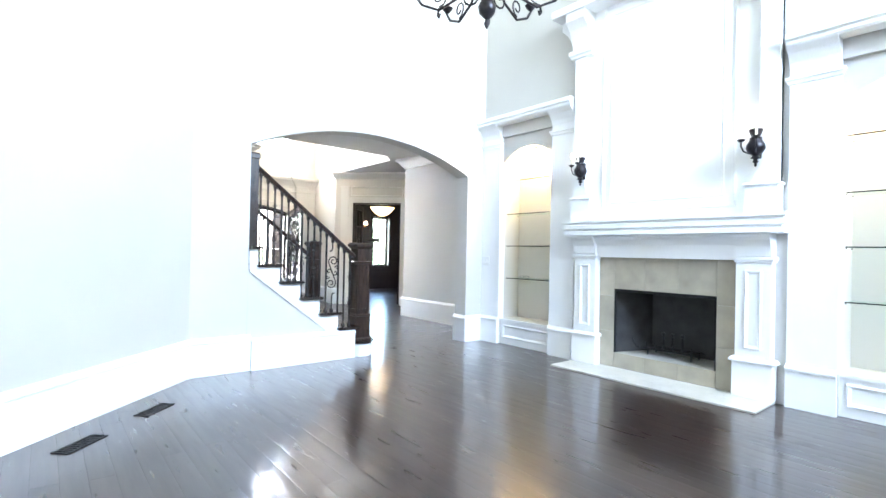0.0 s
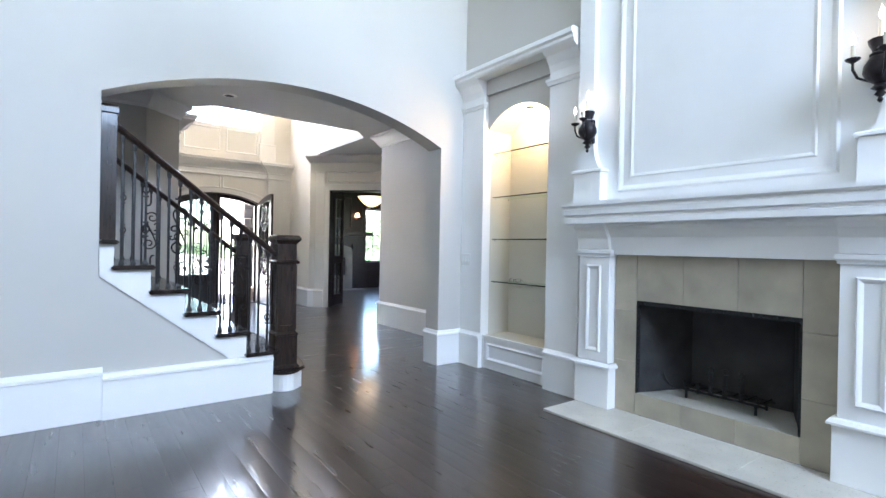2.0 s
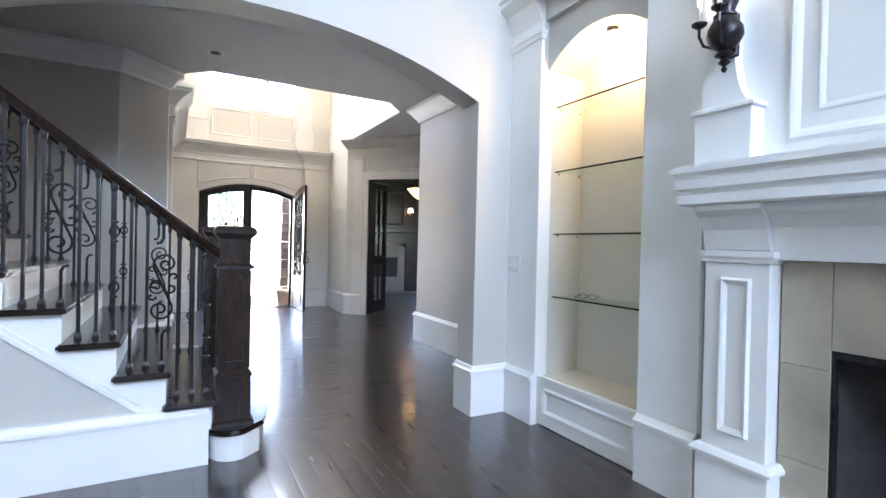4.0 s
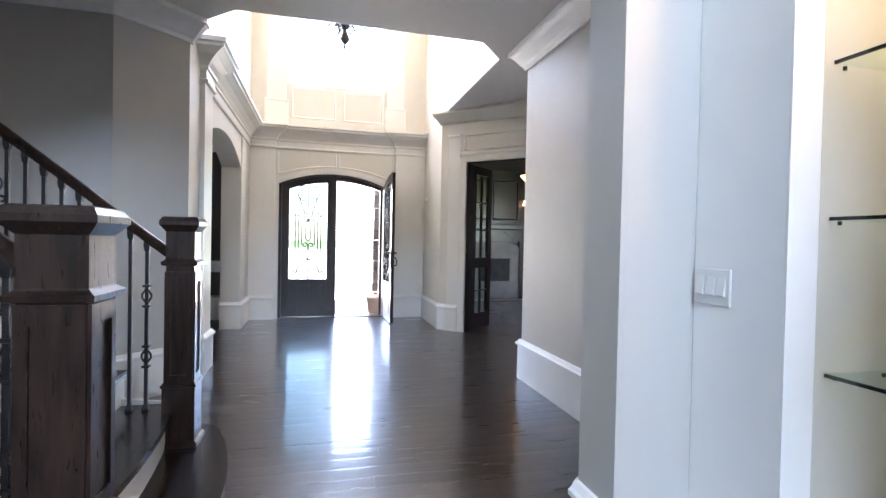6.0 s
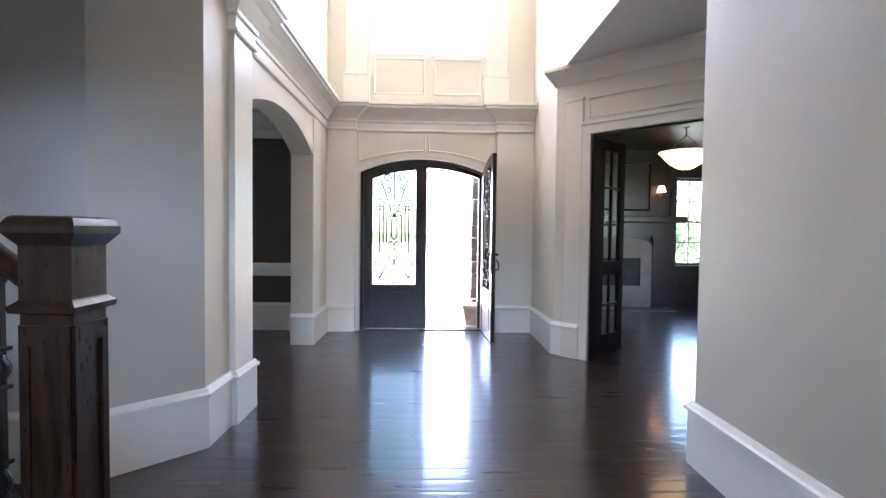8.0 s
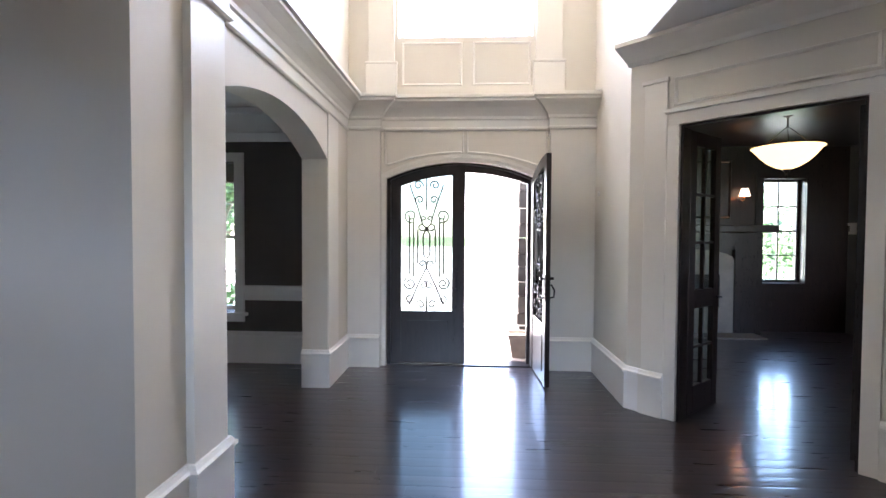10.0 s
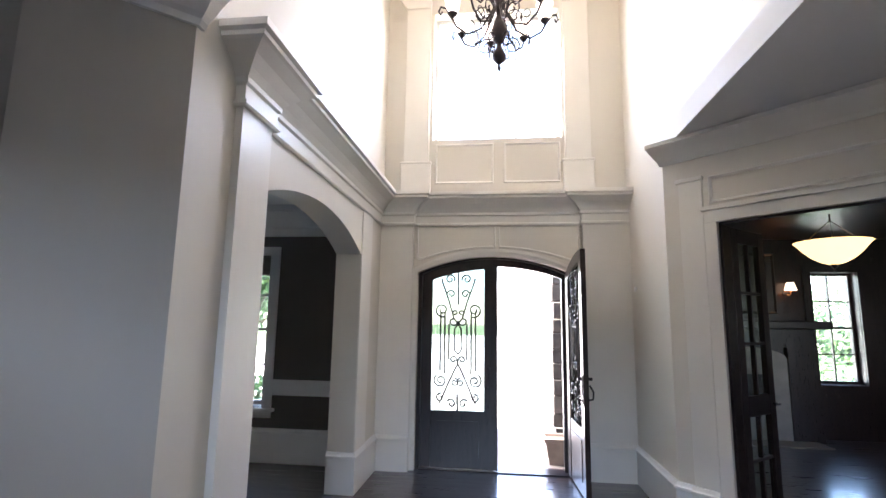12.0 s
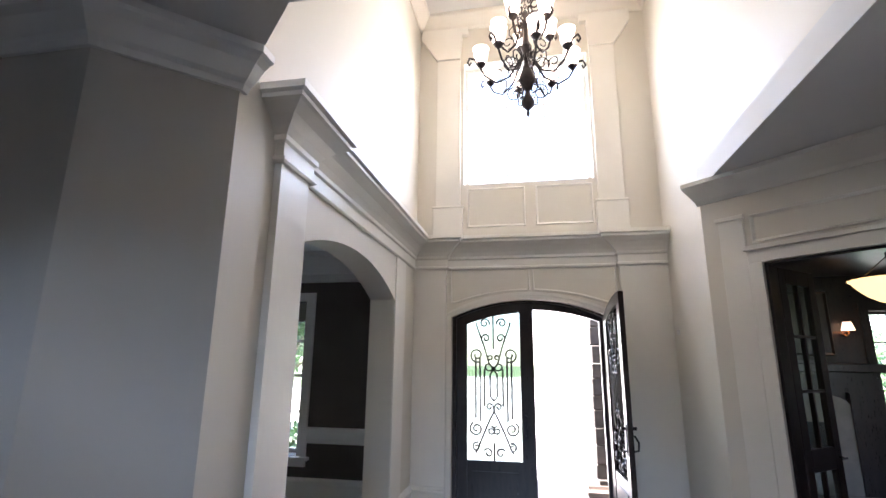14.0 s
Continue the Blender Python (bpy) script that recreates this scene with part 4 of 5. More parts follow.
part("threshold", boxb(DX0 + 0.046, DX1 - 0.046, YF + 0.02, YF + 0.30, -0.01, 0.012, 0.003), BRONZE, door_case, "bronze threshold")

# panelling above the door
for x0, x1 in ((2.99, 3.905), (3.955, 4.87)):
    pts = []
    allarc = [(x, z + 0.115) for x, z in arc(DX0 - 0.1, DX1 + 0.1, DS, DA, 40)]
    bottom = [(x, z) for x, z in allarc if x0 + 0.02 < x < x1 - 0.02]
    line = [(x0, bottom[0][1])] + bottom + [(x1, bottom[-1][1]), (x1, 2.79), (x0, 2.79), (x0, bottom[0][1])]
    tagged(part("door_head_panel", tube(bm_new(), [(x, YF - 0.004, z) for x, z in line], 0.016, 6), CREAMTRIM), "white arched panel moulding above the front door", "panel moulding", kind="structure")


def pilaster(name, x0, x1, y, z0, z1, d=0.05):
    t = thing(name, ((x0 + x1) / 2, y, z0), "white painted pilaster on the entrance wall", "pilaster", kind="structure")
    t.matrix_world = Matrix.Identity(4)
    part("shaft", boxb(x0, x1, y - d, y - 0.0005, z0, z1, 0.002), CREAMTRIM, t)
    return t


for x0, x1 in ((XL + 0.001, 2.94), (4.905, XR - 0.001)):
    p = pilaster("door_pilaster", x0, x1, YF, 0.0, 3.14, 0.075)
    bm = sweep(bm_new(), BASE, [(x0, YF - 0.075), (x1, YF - 0.075)], -1)
    part("plinth", bm, CREAMTRIM, p)
for x0, x1, s in ((2.795, 3.10, -1), (4.735, 5.03, 1)):
    p = pilaster("window_pilaster", x0, x1, YF, 3.151, 5.60, 0.05)
    part("pedestal", boxb(x0 - 0.03, x1 + 0.03, YF - 0.07, YF - 0.001, 3.151, 3.54, 0.004), CREAMTRIM, p)
    part("pedestal_cap", boxb(x0 - 0.038, x1 + 0.038, YF - 0.078, YF - 0.001, 3.541, 3.57, 0.006), CREAMTRIM, p)
    o0, o1 = (x0 - 0.21, x1 + 0.10) if s < 0 else (x0 - 0.10, x1 + 0.21)
    k0, k1 = (o0, x1 + 0.02) if s < 0 else (x0 - 0.02, o1)
    prof = [(x0, 5.60), (x1, 5.60), (k1, 5.92), (k1, 5.96), (o1, 5.96), (o1, 6.06), (o0, 6.06), (o0, 5.96), (k0, 5.96), (k0, 5.92)]
    part("capital", prism(bm_new(), [(x, YF - 0.075, z) for x, z in prof], (0, 0.074, 0)), CREAMTRIM, p, "flared white capital")
for x0, x1 in ((3.18, 3.89), (4.01, 4.68)):
    tagged(part("window_apron_panel", frame_mould(bm_new(), "y", YF - 0.002, x0, x1, 3.30, 3.80, 0.03, 0.014), CREAMTRIM), "white raised panel below the foyer window", "panel moulding", kind="structure")


def sash_window(name, x0, x1, z0, z1, y, cols, rows, label, frame_w=0.05, bar=0.022, material=TRIM, wall_t=0.28):
    t = thing(name, ((x0 + x1) / 2, y, z0), label, "window", kind="structure")
    t.matrix_world = Matrix.Identity(4)
    yf = y + wall_t - 0.12
    bm = bm_new()
    for a, b, c, d in ((x0, x0 + frame_w, z0, z1), (x1 - frame_w, x1, z0, z1), (x0 + frame_w, x1 - frame_w, z0, z0 + frame_w), (x0 + frame_w, x1 - frame_w, z1 - frame_w, z1)):
        box(bm, a + 0.0005, b - 0.0005, yf, yf + 0.06, c + 0.0005, d - 0.0005)
    part("window_frame", bm, material, t)
    a0, a1, c0, c1 = x0 + frame_w, x1 - frame_w, z0 + frame_w, z1 - frame_w
    for i in range(1, cols):
        u = a0 + (a1 - a0) * i / cols
        part("muntin", box(bm_new(), u - bar / 2, u + bar / 2, yf + 0.012, yf + 0.05, c0, c1), material, t)
    for j in range(1, rows):
        v = c0 + (c1 - c0) * j / rows
        w = bar * (1.7 if j * 2 == rows else 1)
        part("muntin", box(bm_new(), a0, a1, yf + 0.008, yf + 0.047, v - w / 2, v + w / 2), material, t)
    for i in range(cols):
        for j in range(rows):
            u0, u1 = a0 + (a1 - a0) * i / cols, a0 + (a1 - a0) * (i + 1) / cols
            v0, v1 = c0 + (c1 - c0) * j / rows, c0 + (c1 - c0) * (j + 1) / rows
            p = part("pane", box(bm_new(), u0, u1, yf + 0.026, yf + 0.030, v0, v1), GLASS if z0 > 3 else TINTGLASS, t)
            p.visible_shadow = False
    return t


sash_window("window_1", 3.14, 4.70, 3.86, 5.55, YF, 3, 3, "tall white framed foyer window, glaring with daylight")
w2 = sash_window("window_2", 0.28, 1.16, 0.62, 2.42, YF, 2, 4, "white framed dining room sash window with a rolled shade")
w3 = sash_window("window_3", 8.76, 9.42, 0.80, 2.50, 14.6, 2, 4, "dark framed library sash window looking onto trees", 0.045, 0.02, DOORW, 0.25)
bm = bm_new()
for a, b, c, d in ((0.16, 0.275, 0.5, 2.53), (1.165, 1.28, 0.5, 2.53), (0.275, 1.165, 2.425, 2.53), (0.275, 1.165, 0.5, 0.615)):
    box(bm, a, b, YF - 0.025, YF - 0.001, c, d)
box(bm, 0.12, 1.32, YF - 0.06, YF - 0.001, 0.575, 0.61)
part("window_casing", bm, TRIM, w2, "wide white window casing")
part("roller_shade", boxb(0.30, 1.14, YF + 0.06, YF + 0.10, 2.18, 2.41, 0.01), mat("woven_shade", (0.30, 0.28, 0.23), 0.8, vary=0.15, scale=30, stretch=(1, 1, 12)), w2, "rolled woven shade")
bm = bm_new()
for a, b, c, d in ((8.64, 8.755, 0.7, 2.61), (9.425, 9.54, 0.7, 2.61), (8.755, 9.425, 2.505, 2.61), (8.755, 9.425, 0.7, 0.795)):
    box(bm, a, b, 14.57, 14.599, c, d)
part("window_casing", bm, PANEL, w3, "dark wooden window casing")


def door_leaf(name, label, m, w=0.834, astragal=0.0):
    """A leaf of the arched double door; u runs from the hinge to the meeting stile."""
    t = thing(name, (0, 0, 0), label, "front door", "double front door")
    t.matrix_world = m
    th = 0.05
    full = arc(0.0, 2 * w, DS - 0.012, DA - 0.021, 40)

    def top(u):
        for (a, za), (b, zb) in zip(full, full[1:]):
            if a <= u <= b:
                return za + (zb - za) * (u - a) / (b - a)
        return full[-1][1]
    g0, g1, gz = 0.118, w - 0.102, 0.64

    def gt(u):
        return top(u) - 0.115

    def slab(name, pts, parent=t, y0=0.0, y1=th, material=DOORW, lab=""):
        return part(name, prism(bm_new(), [(u, y0, z) for u, z in pts], (0, y1 - y0, 0)), material, parent, lab)
    if astragal:
        slab("astragal", [(w - 0.03, 0.015), (w + astragal, 0.015), (w + astragal, top(w)), (w - 0.03, top(w))], y0=-0.014, y1=-0.001)
    us = [g0 + (g1 - g0) * i / 10 for i in range(11)]
    slab("hinge_stile", [(0, 0.015), (g0, 0.015), (g0, top(g0)), (0, top(0))])
    slab("meeting_stile", [(g1, 0.015), (w, 0.015), (w, top(w)), (g1, top(g1))])
    slab("bottom_rail", [(g0, 0.015), (g1, 0.015), (g1, gz), (g0, gz)], y0=0.008, y1=th - 0.008)
    slab("raised_panel", [(g0 + 0.06, 0.14), (g1 - 0.06, 0.14), (g1 - 0.06, 0.53), (g0 + 0.06, 0.53)], y0=0.0, y1=th)
    slab("top_rail", [(u, gt(u)) for u in us] + [(u, top(u)) for u in us[::-1]])
    p = slab("glass", [(g0, gz), (g1, gz)] + [(u, gt(u)) for u in us[::-1]], y0=0.028, y1=0.034, material=DOORGLASS)
    p.visible_shadow = False
    c, H = (g0 + g1) / 2, gt((g0 + g1) / 2) - gz
    half = (g1 - g0) / 2

    def rod(pts, r=0.0105):
        part("scroll", tube(bm_new(), [(u, 0.014, z) for u, z in pts], r, 5), IRON, t)
    for s in (-1, 1):
        def mir(pts):
            return [(c + s * u, gz + v) for u, v in pts]
        rod(mir([(0.155, 0.26 * H), (0.155, 0.70 * H)]))
        rod(mir([(0.205, 0.28 * H), (0.205, 0.70 * H)]))
        rod(mir([(0.0, 0.40 * H), (0.04, 0.43 * H), (0.04, 0.58 * H), (0.0, 0.62 * H)]))
        rod(mir([(0.0, 0.62 * H), (0.05, 0.66 * H), (0.105, 0.78 * H), (0.185, 0.92 * H), (0.20, 0.955 * H)]))
        rod(mir([(0.105, 0.36 * H), (0.105, 0.62 * H)]))
        rod(mir(spiral(0.19, 0.72 * H, 0.085, 0.02, radians(250), 1.4)))
        rod(mir(spiral(0.085, 0.84 * H, 0.055, 0.015, radians(300), 1.3)))
        rod(mir(spiral(0.10, 0.95 * H, 0.06, 0.015, radians(200), -1.3)))
        rod(mir(spiral(0.035, 0.70 * H, 0.036, 0.012, radians(290), 1.1, 12)))
        rod(mir(spiral(0.06, 0.64 * H, 0.06, 0.02, radians(180), 0.8, 10)))
        rod(mir(spiral(0.20, 0.21 * H, 0.08, 0.018, radians(60), -1.5)))
        rod(mir([(0.0, 0.33 * H), (0.05, 0.27 * H), (0.11, 0.19 * H), (0.17, 0.10 * H), (0.21, 0.05 * H)]))
        rod(mir(spiral(0.20, 0.09 * H, 0.05, 0.014, radians(110), -1.2, 12)))
        rod(mir(spiral(0.035, 0.20 * H, 0.05, 0.014, radians(90), 1.2, 12)))
        rod(mir(spiral(0.07, 0.05 * H, 0.055, 0.014, radians(30), 1.0, 12)))
        rod(mir(spiral(0.05, 0.36 * H, 0.045, 0.014, radians(200), -1.1, 12)))
    rod([(c, gz), (c, gz + 0.12 * H)])
    rod([(c, gz + 0.76 * H), (c, gz + H)])
    part("grille_collar", lathe(bm_new(), [(0.004, -0.03), (0.016, 0), (0.004, 0.03)], (c, 0.014, gz + 0.34 * H), 8), IRON, t)
    for y, s in ((-0.001, -1), (th + 0.001, 1)):
        u = w - 0.055
        plate = part("handle_plate", boxb(u - 0.022, u + 0.022, min(y, y + s * 0.008), max(y, y + s * 0.008), 0.88, 1.16, 0.002), BRONZE, t)
        part("handle", tube(bm_new(), [(u, y + s * 0.006, 0.92), (u, y + s * 0.05, 0.93), (u, y + s * 0.055, 1.0), (u, y + s * 0.02, 1.06)], 0.009, 6), BRONZE, plate)
        part("knob", tube(bm_new(), [(u, y + s * 0.006, 1.12), (u, y + s * 0.045, 1.12)], 0.015, 8), BRONZE, plate)
    return t


door_leaf("front_door", "closed dark wooden front door leaf with an iron scroll grille", Matrix.Translation((DX0 + 0.048, YF + 0.08, 0)), astragal=0.052)
door_leaf("front_door", "open dark wooden front door leaf with an iron scroll grille", Matrix.Translation((DX1 - 0.050, YF + 0.055, 0)) @ Matrix.Rotation(radians(-87), 4, "Z"))

# ---- library doorway ----
lib_case = thing("library_casing", (6.1, 10.1, 0), "white painted casing and frieze panel round the library doorway", "door casing", kind="structure")
lib_case.matrix_world = Matrix.Identity(4)
for a, b, c, d, e in ((LA - 0.10, LA, 0, LT, 0.03), (LB, LB + 0.10, 0, LT, 0.03), (LA - 0.10, LB + 0.10, LT, LT + 0.10, 0.03), (LA - 0.12, LB + 0.12, LT + 0.10, LT + 0.135, 0.055), (LA - 0.30, LA - 0.105, 0.386, 2.86, 0.022), (LB + 0.105, LB + 0.30, 0.386, 2.86, 0.022)):
    part("casing", on45(boxb(a, b, -e, -0.001, c, d, 0.003)), CREAMTRIM, lib_case)
for a, b in ((LA - 0.31, LA - 0.102), (LB + 0.102, LB + 0.31)):
    part("plinth", on45(sweep(bm_new(), BASE, [(a, -0.022), (b, -0.022)], -1)), CREAMTRIM, lib_case)
    part("cap", on45(boxb(a - 0.01, b + 0.01, -0.04, -0.001, 2.86, 2.895, 0.004)), CREAMTRIM, lib_case)
bm = frame_mould(bm_new(), "y", -0.001, LA - 0.06, LB + 0.06, LT + 0.16, LT + 0.40, 0.03, 0.018)
part("frieze_panel", on45(bm), CREAMTRIM, lib_case)
for a, b, c, d in ((LA + 0.001, LA + 0.022, 0, LT - 0.001), (LB - 0.022, LB - 0.001, 0, LT - 0.001), (LA + 0.022, LB - 0.022, LT - 0.022, LT - 0.001)):
    part("jamb_lining", on45(box(bm_new(), a, b, 0.004, 0.165, c, d)), DOORW, lib_case, "dark wooden jamb lining")


def french_leaf(label, m, w=0.55, h=2.46):
    t = thing("library_door", (0, 0, 0), label, "glazed door", "library doors")
    t.matrix_world = m
    th, st = 0.045, 0.10
    for name, a, b, c, d in (("stile", 0, st, 0.01, h), ("stile", w - st, w, 0.01, h), ("top_rail", st, w - st, h - 0.12, h), ("bottom_rail", st, w - st, 0.01, 0.25), ("lock_rail", st, w - st, 0.93, 1.09)):
        part(name, boxb(a, b, 0, th, c, d, 0.003), DOORW, t)
    u = w / 2
    for z0, z1, rows in ((0.25, 0.93, 2), (1.09, h - 0.12, 3)):
        part("muntin", box(bm_new(), u - 0.011, u + 0.011, 0.006, th - 0.006, z0, z1), DOORW, t)
        for j in range(1, rows):
            v = z0 + (z1 - z0) * j / rows
            part("muntin", box(bm_new(), st, w - st, 0.007, th - 0.007, v - 0.011, v + 0.011), DOORW, t)
        for i in range(2):
            for j in range(rows):
                a, b = (st, u) if i == 0 else (u, w - st)
                p = part("pane", box(bm_new(), a, b, 0.021, 0.025, z0 + (z1 - z0) * j / rows, z0 + (z1 - z0) * (j + 1) / rows), GLASS, t)
                p.visible_shadow = False
    part("door_handle", tube(bm_new(), [(w - 0.05, -0.001, 1.01), (w - 0.05, -0.05, 1.01), (w - 0.13, -0.05, 1.01)], 0.009, 6), BRONZE, t)
    return t


hinge = D45 @ Vector((LA + 0.025, 0.165, 0))
french_leaf("open dark wooden library door with small glass panes", Matrix.Translation(hinge) @ Matrix.Rotation(radians(40), 4, "Z"))
hinge = D45 @ Vector((LB - 0.025, 0.165, 0))
french_leaf("open dark wooden library door with small glass panes", Matrix.Translation(hinge) @ Matrix.Rotation(radians(50), 4, "Z"))

# ---- library ----
bowl = thing("bowl_pendant", (7.75, 12.45, 2.45), "large glowing alabaster bowl pendant lamp with a scalloped rim", "pendant lamp")
bowl.matrix_world = Matrix.Translation((7.78, 12.45, 2.365)) @ Matrix.Diagonal((0.75, 0.75, 0.93, 1))
bm = bm_new()
n = 40
prof = [(0.05, 0.0), (0.16, 0.03), (0.28, 0.09), (0.38, 0.17), (0.46, 0.26), (0.50, 0.285), (0.485, 0.285), (0.44, 0.25), (0.36, 0.165), (0.26, 0.09), (0.05, 0.02)]
rings = []
for r, z in prof:
    rings.append([bm.verts.new((r * (1 + (0.025 * math.cos(20 * 2 * math.pi * i / n) if r > 0.44 else 0)) * math.cos(2 * math.pi * i / n), r * math.sin(2 * math.pi * i / n), z)) for i in range(n)])
for a, b in zip(rings, rings[1:]):
    for i in range(n):
        bm.faces.new((a[i], a[(i + 1) % n], b[(i + 1) % n], b[i]))
bm.faces.new(rings[0][::-1])
bm.faces.new(rings[-1])
part("bowl", bm, BOWL, bowl, "warm lit alabaster bowl", True)
part("finial", lathe(bm_new(), [(0.004, -0.09), (0.02, -0.07), (0.012, -0.05), (0.045, -0.02), (0.06, 0.005)], (0, 0, 0), 12), BRONZE, bowl, "", True)
for i in range(3):
    a = 2 * math.pi * i / 3
    part("rod", tube(bm_new(), [(0.46 * math.cos(a), 0.46 * math.sin(a), 0.28), (0.03 * math.cos(a), 0.03 * math.sin(a), 0.54)], 0.006, 5), BRONZE, bowl)
part("stem", lathe(bm_new(), [(0.03, 0.53), (0.014, 0.56), (0.014, 0.66), (0.07, 0.68), (0.08, 0.704)], (0, 0, 0), 10), BRONZE, bowl)
bulb("library_bulb", (7.78, 12.45, 2.72), 0.09, 0.12, (1.0, 0.70, 0.38))


def shade_sconce(x, y, z):
    t = thing("shade_sconce", (x, y, z), "brass wall sconce with a small lit fabric shade", "wall sconce", "library sconces")
    t.matrix_world = Matrix.Translation((x, y, z))
    part("back_plate", lathe(bm_new(), [(0.05, 0), (0.05, 0.012), (0.02, 0.02)], (0, 0, 0), 12), BRONZE, t).rotation_euler = (radians(90), 0, 0)
    part("arm", tube(bm_new(), [(0, -0.01, 0), (0, -0.07, -0.03), (0, -0.12, 0.0), (0, -0.12, 0.06)], 0.008, 6), mat("aged_brass", (0.40, 0.27, 0.11), 0.35, 0.9), t)
    part("shade", lathe(bm_new(), [(0.085, 0.05), (0.05, 0.17), (0.046, 0.17), (0.08, 0.05)], (0, -0.12, 0), 16), LINEN, t, "warm lit tapered shade", True)


shade_sconce(8.40, 14.598, 2.16)
lib_fire = thing("library_fireplace", (7.6, 14.3, 0), "dark wood library fireplace with a pale arched stone surround", "fireplace")
lib_fire.matrix_world = Matrix.Identity(4)
part("stone_surround", prism(bm_new(), xz([(7.0, 0.0), (7.2, 0.0), (7.2, 0.42), (7.2, 0.95), (7.98, 0.95), (7.98, 0.42), (7.2, 0.42), (7.2, 0.0), (8.2, 0.0), (8.2, 1.18), *[(7.6 + 0.6 * math.cos(a), 1.18 + 0.17 * math.sin(a)) for a in [math.pi * i / 10 for i in range(11)]], (7.0, 1.18)], 14.36), (0, 0.05, 0)), LIBSTONE, lib_fire, "pale stone surround")
part("firebox", box(bm_new(), 7.2, 7.98, 14.40, 14.42, 0.42, 0.95), SOOT, lib_fire)
for name, a, b, c, d in (("leg", 6.75, 7.0, 0, 1.62), ("leg", 8.2, 8.62, 0, 1.62), ("frieze", 7.0, 8.2, 1.35, 1.62)):
    part(name, box(bm_new(), a, b, 14.33, 14.598, c, d), PANEL, lib_fire)
part("mantel_shelf", boxb(6.6, 8.78, 14.18, 14.599, 1.62, 1.74, 0.015), PANEL, lib_fire, "dark polished mantel shelf")
part("back_fill", box(bm_new(), 7.0, 8.2, 14.43, 14.59, 0, 1.35), PANEL, lib_fire)
part("hearth", boxb(6.9, 8.5, 13.95, 14.329, 0, 0.02, 0.004), LIBSTONE, lib_fire, "pale stone hearth")
for x0, x1 in ((6.9, 7.5), (7.6, 8.25)):
    tagged(part("library_panel_mould", frame_mould(bm_new(), "y", 14.599, x0, x1, 1.85, 2.80, 0.04, 0.02), PANEL), "dark wood wall panel moulding", "panel moulding", kind="structure")
bm = bm_new()
for z0, z1, d in ((1.60, 1.645, 0.03), (1.645, 1.735, 0.012), (1.735, 1.785, 0.045)):
    box(bm, 10.099 - d, 10.099, 8.3, 14.55, z0, z1)
for y0, y1 in ((13.1, 13.7), (13.8, 14.4)):
    frame_mould(bm, "x", 10.099, y0, y1, 1.95, 2.85, 0.04, 0.02)
    frame_mould(bm, "x", 10.099, y0, y1, 0.35, 1.45, 0.04, 0.02)
tagged(part("library_chair_rail", bm, TRIM), "pale chair rail on the library wall", "chair rail", kind="structure")
cab = thing("library_cabinet", (9.8, 12.7, 0), "low dark wooden cabinet against the library wall", "cabinet")
cab.matrix_world = Matrix.Identity(4)
part("body", boxb(9.62, 10.05, 11.9, 13.3, 0.06, 0.84, 0.004), PANEL, cab)
part("top", boxb(9.58, 10.055, 11.86, 13.34, 0.841, 0.88, 0.006), PANEL, cab)
part("base", boxb(9.60, 10.05, 11.88, 13.32, 0, 0.059, 0.004), PANEL, cab)
tagged(part("baseboard_library", sweep(bm_new(), [(0, 0), (0.03, 0), (0.03, 0.2), (0.015, 0.23), (0, 0.23)], [(6.7, 14.6), (5.62, 14.6), (5.62, 12.4)], 1), PANEL), "dark wood library baseboard", "baseboard", kind="structure")

# ---- dining room ----
tagged(part("dining_chair_rail", sweep(bm_new(), [(0, 0), (0.015, 0), (0.022, 0.05), (0.04, 0.13), (0.04, 0.165), (0.03, 0.18), (0, 0.18)], [(2.2, YF), (1.285, YF)], 1, 0.76), TRIM), "white painted chair rail in the dining room", "chair rail", kind="structure")
tagged(part("crown_dining", sweep(bm_new(), [(0, 0), (0.02, 0), (0.02, 0.10), (0.05, 0.12), (0.16, 0.28), (0.2, 0.30), (0.2, 0.36), (0, 0.36)], [(2.2, YF), (-1.5, YF), (-1.5, 8.36)], 1, 2.66), TRIM), "deep white dining room crown moulding", "crown moulding", kind="structure")


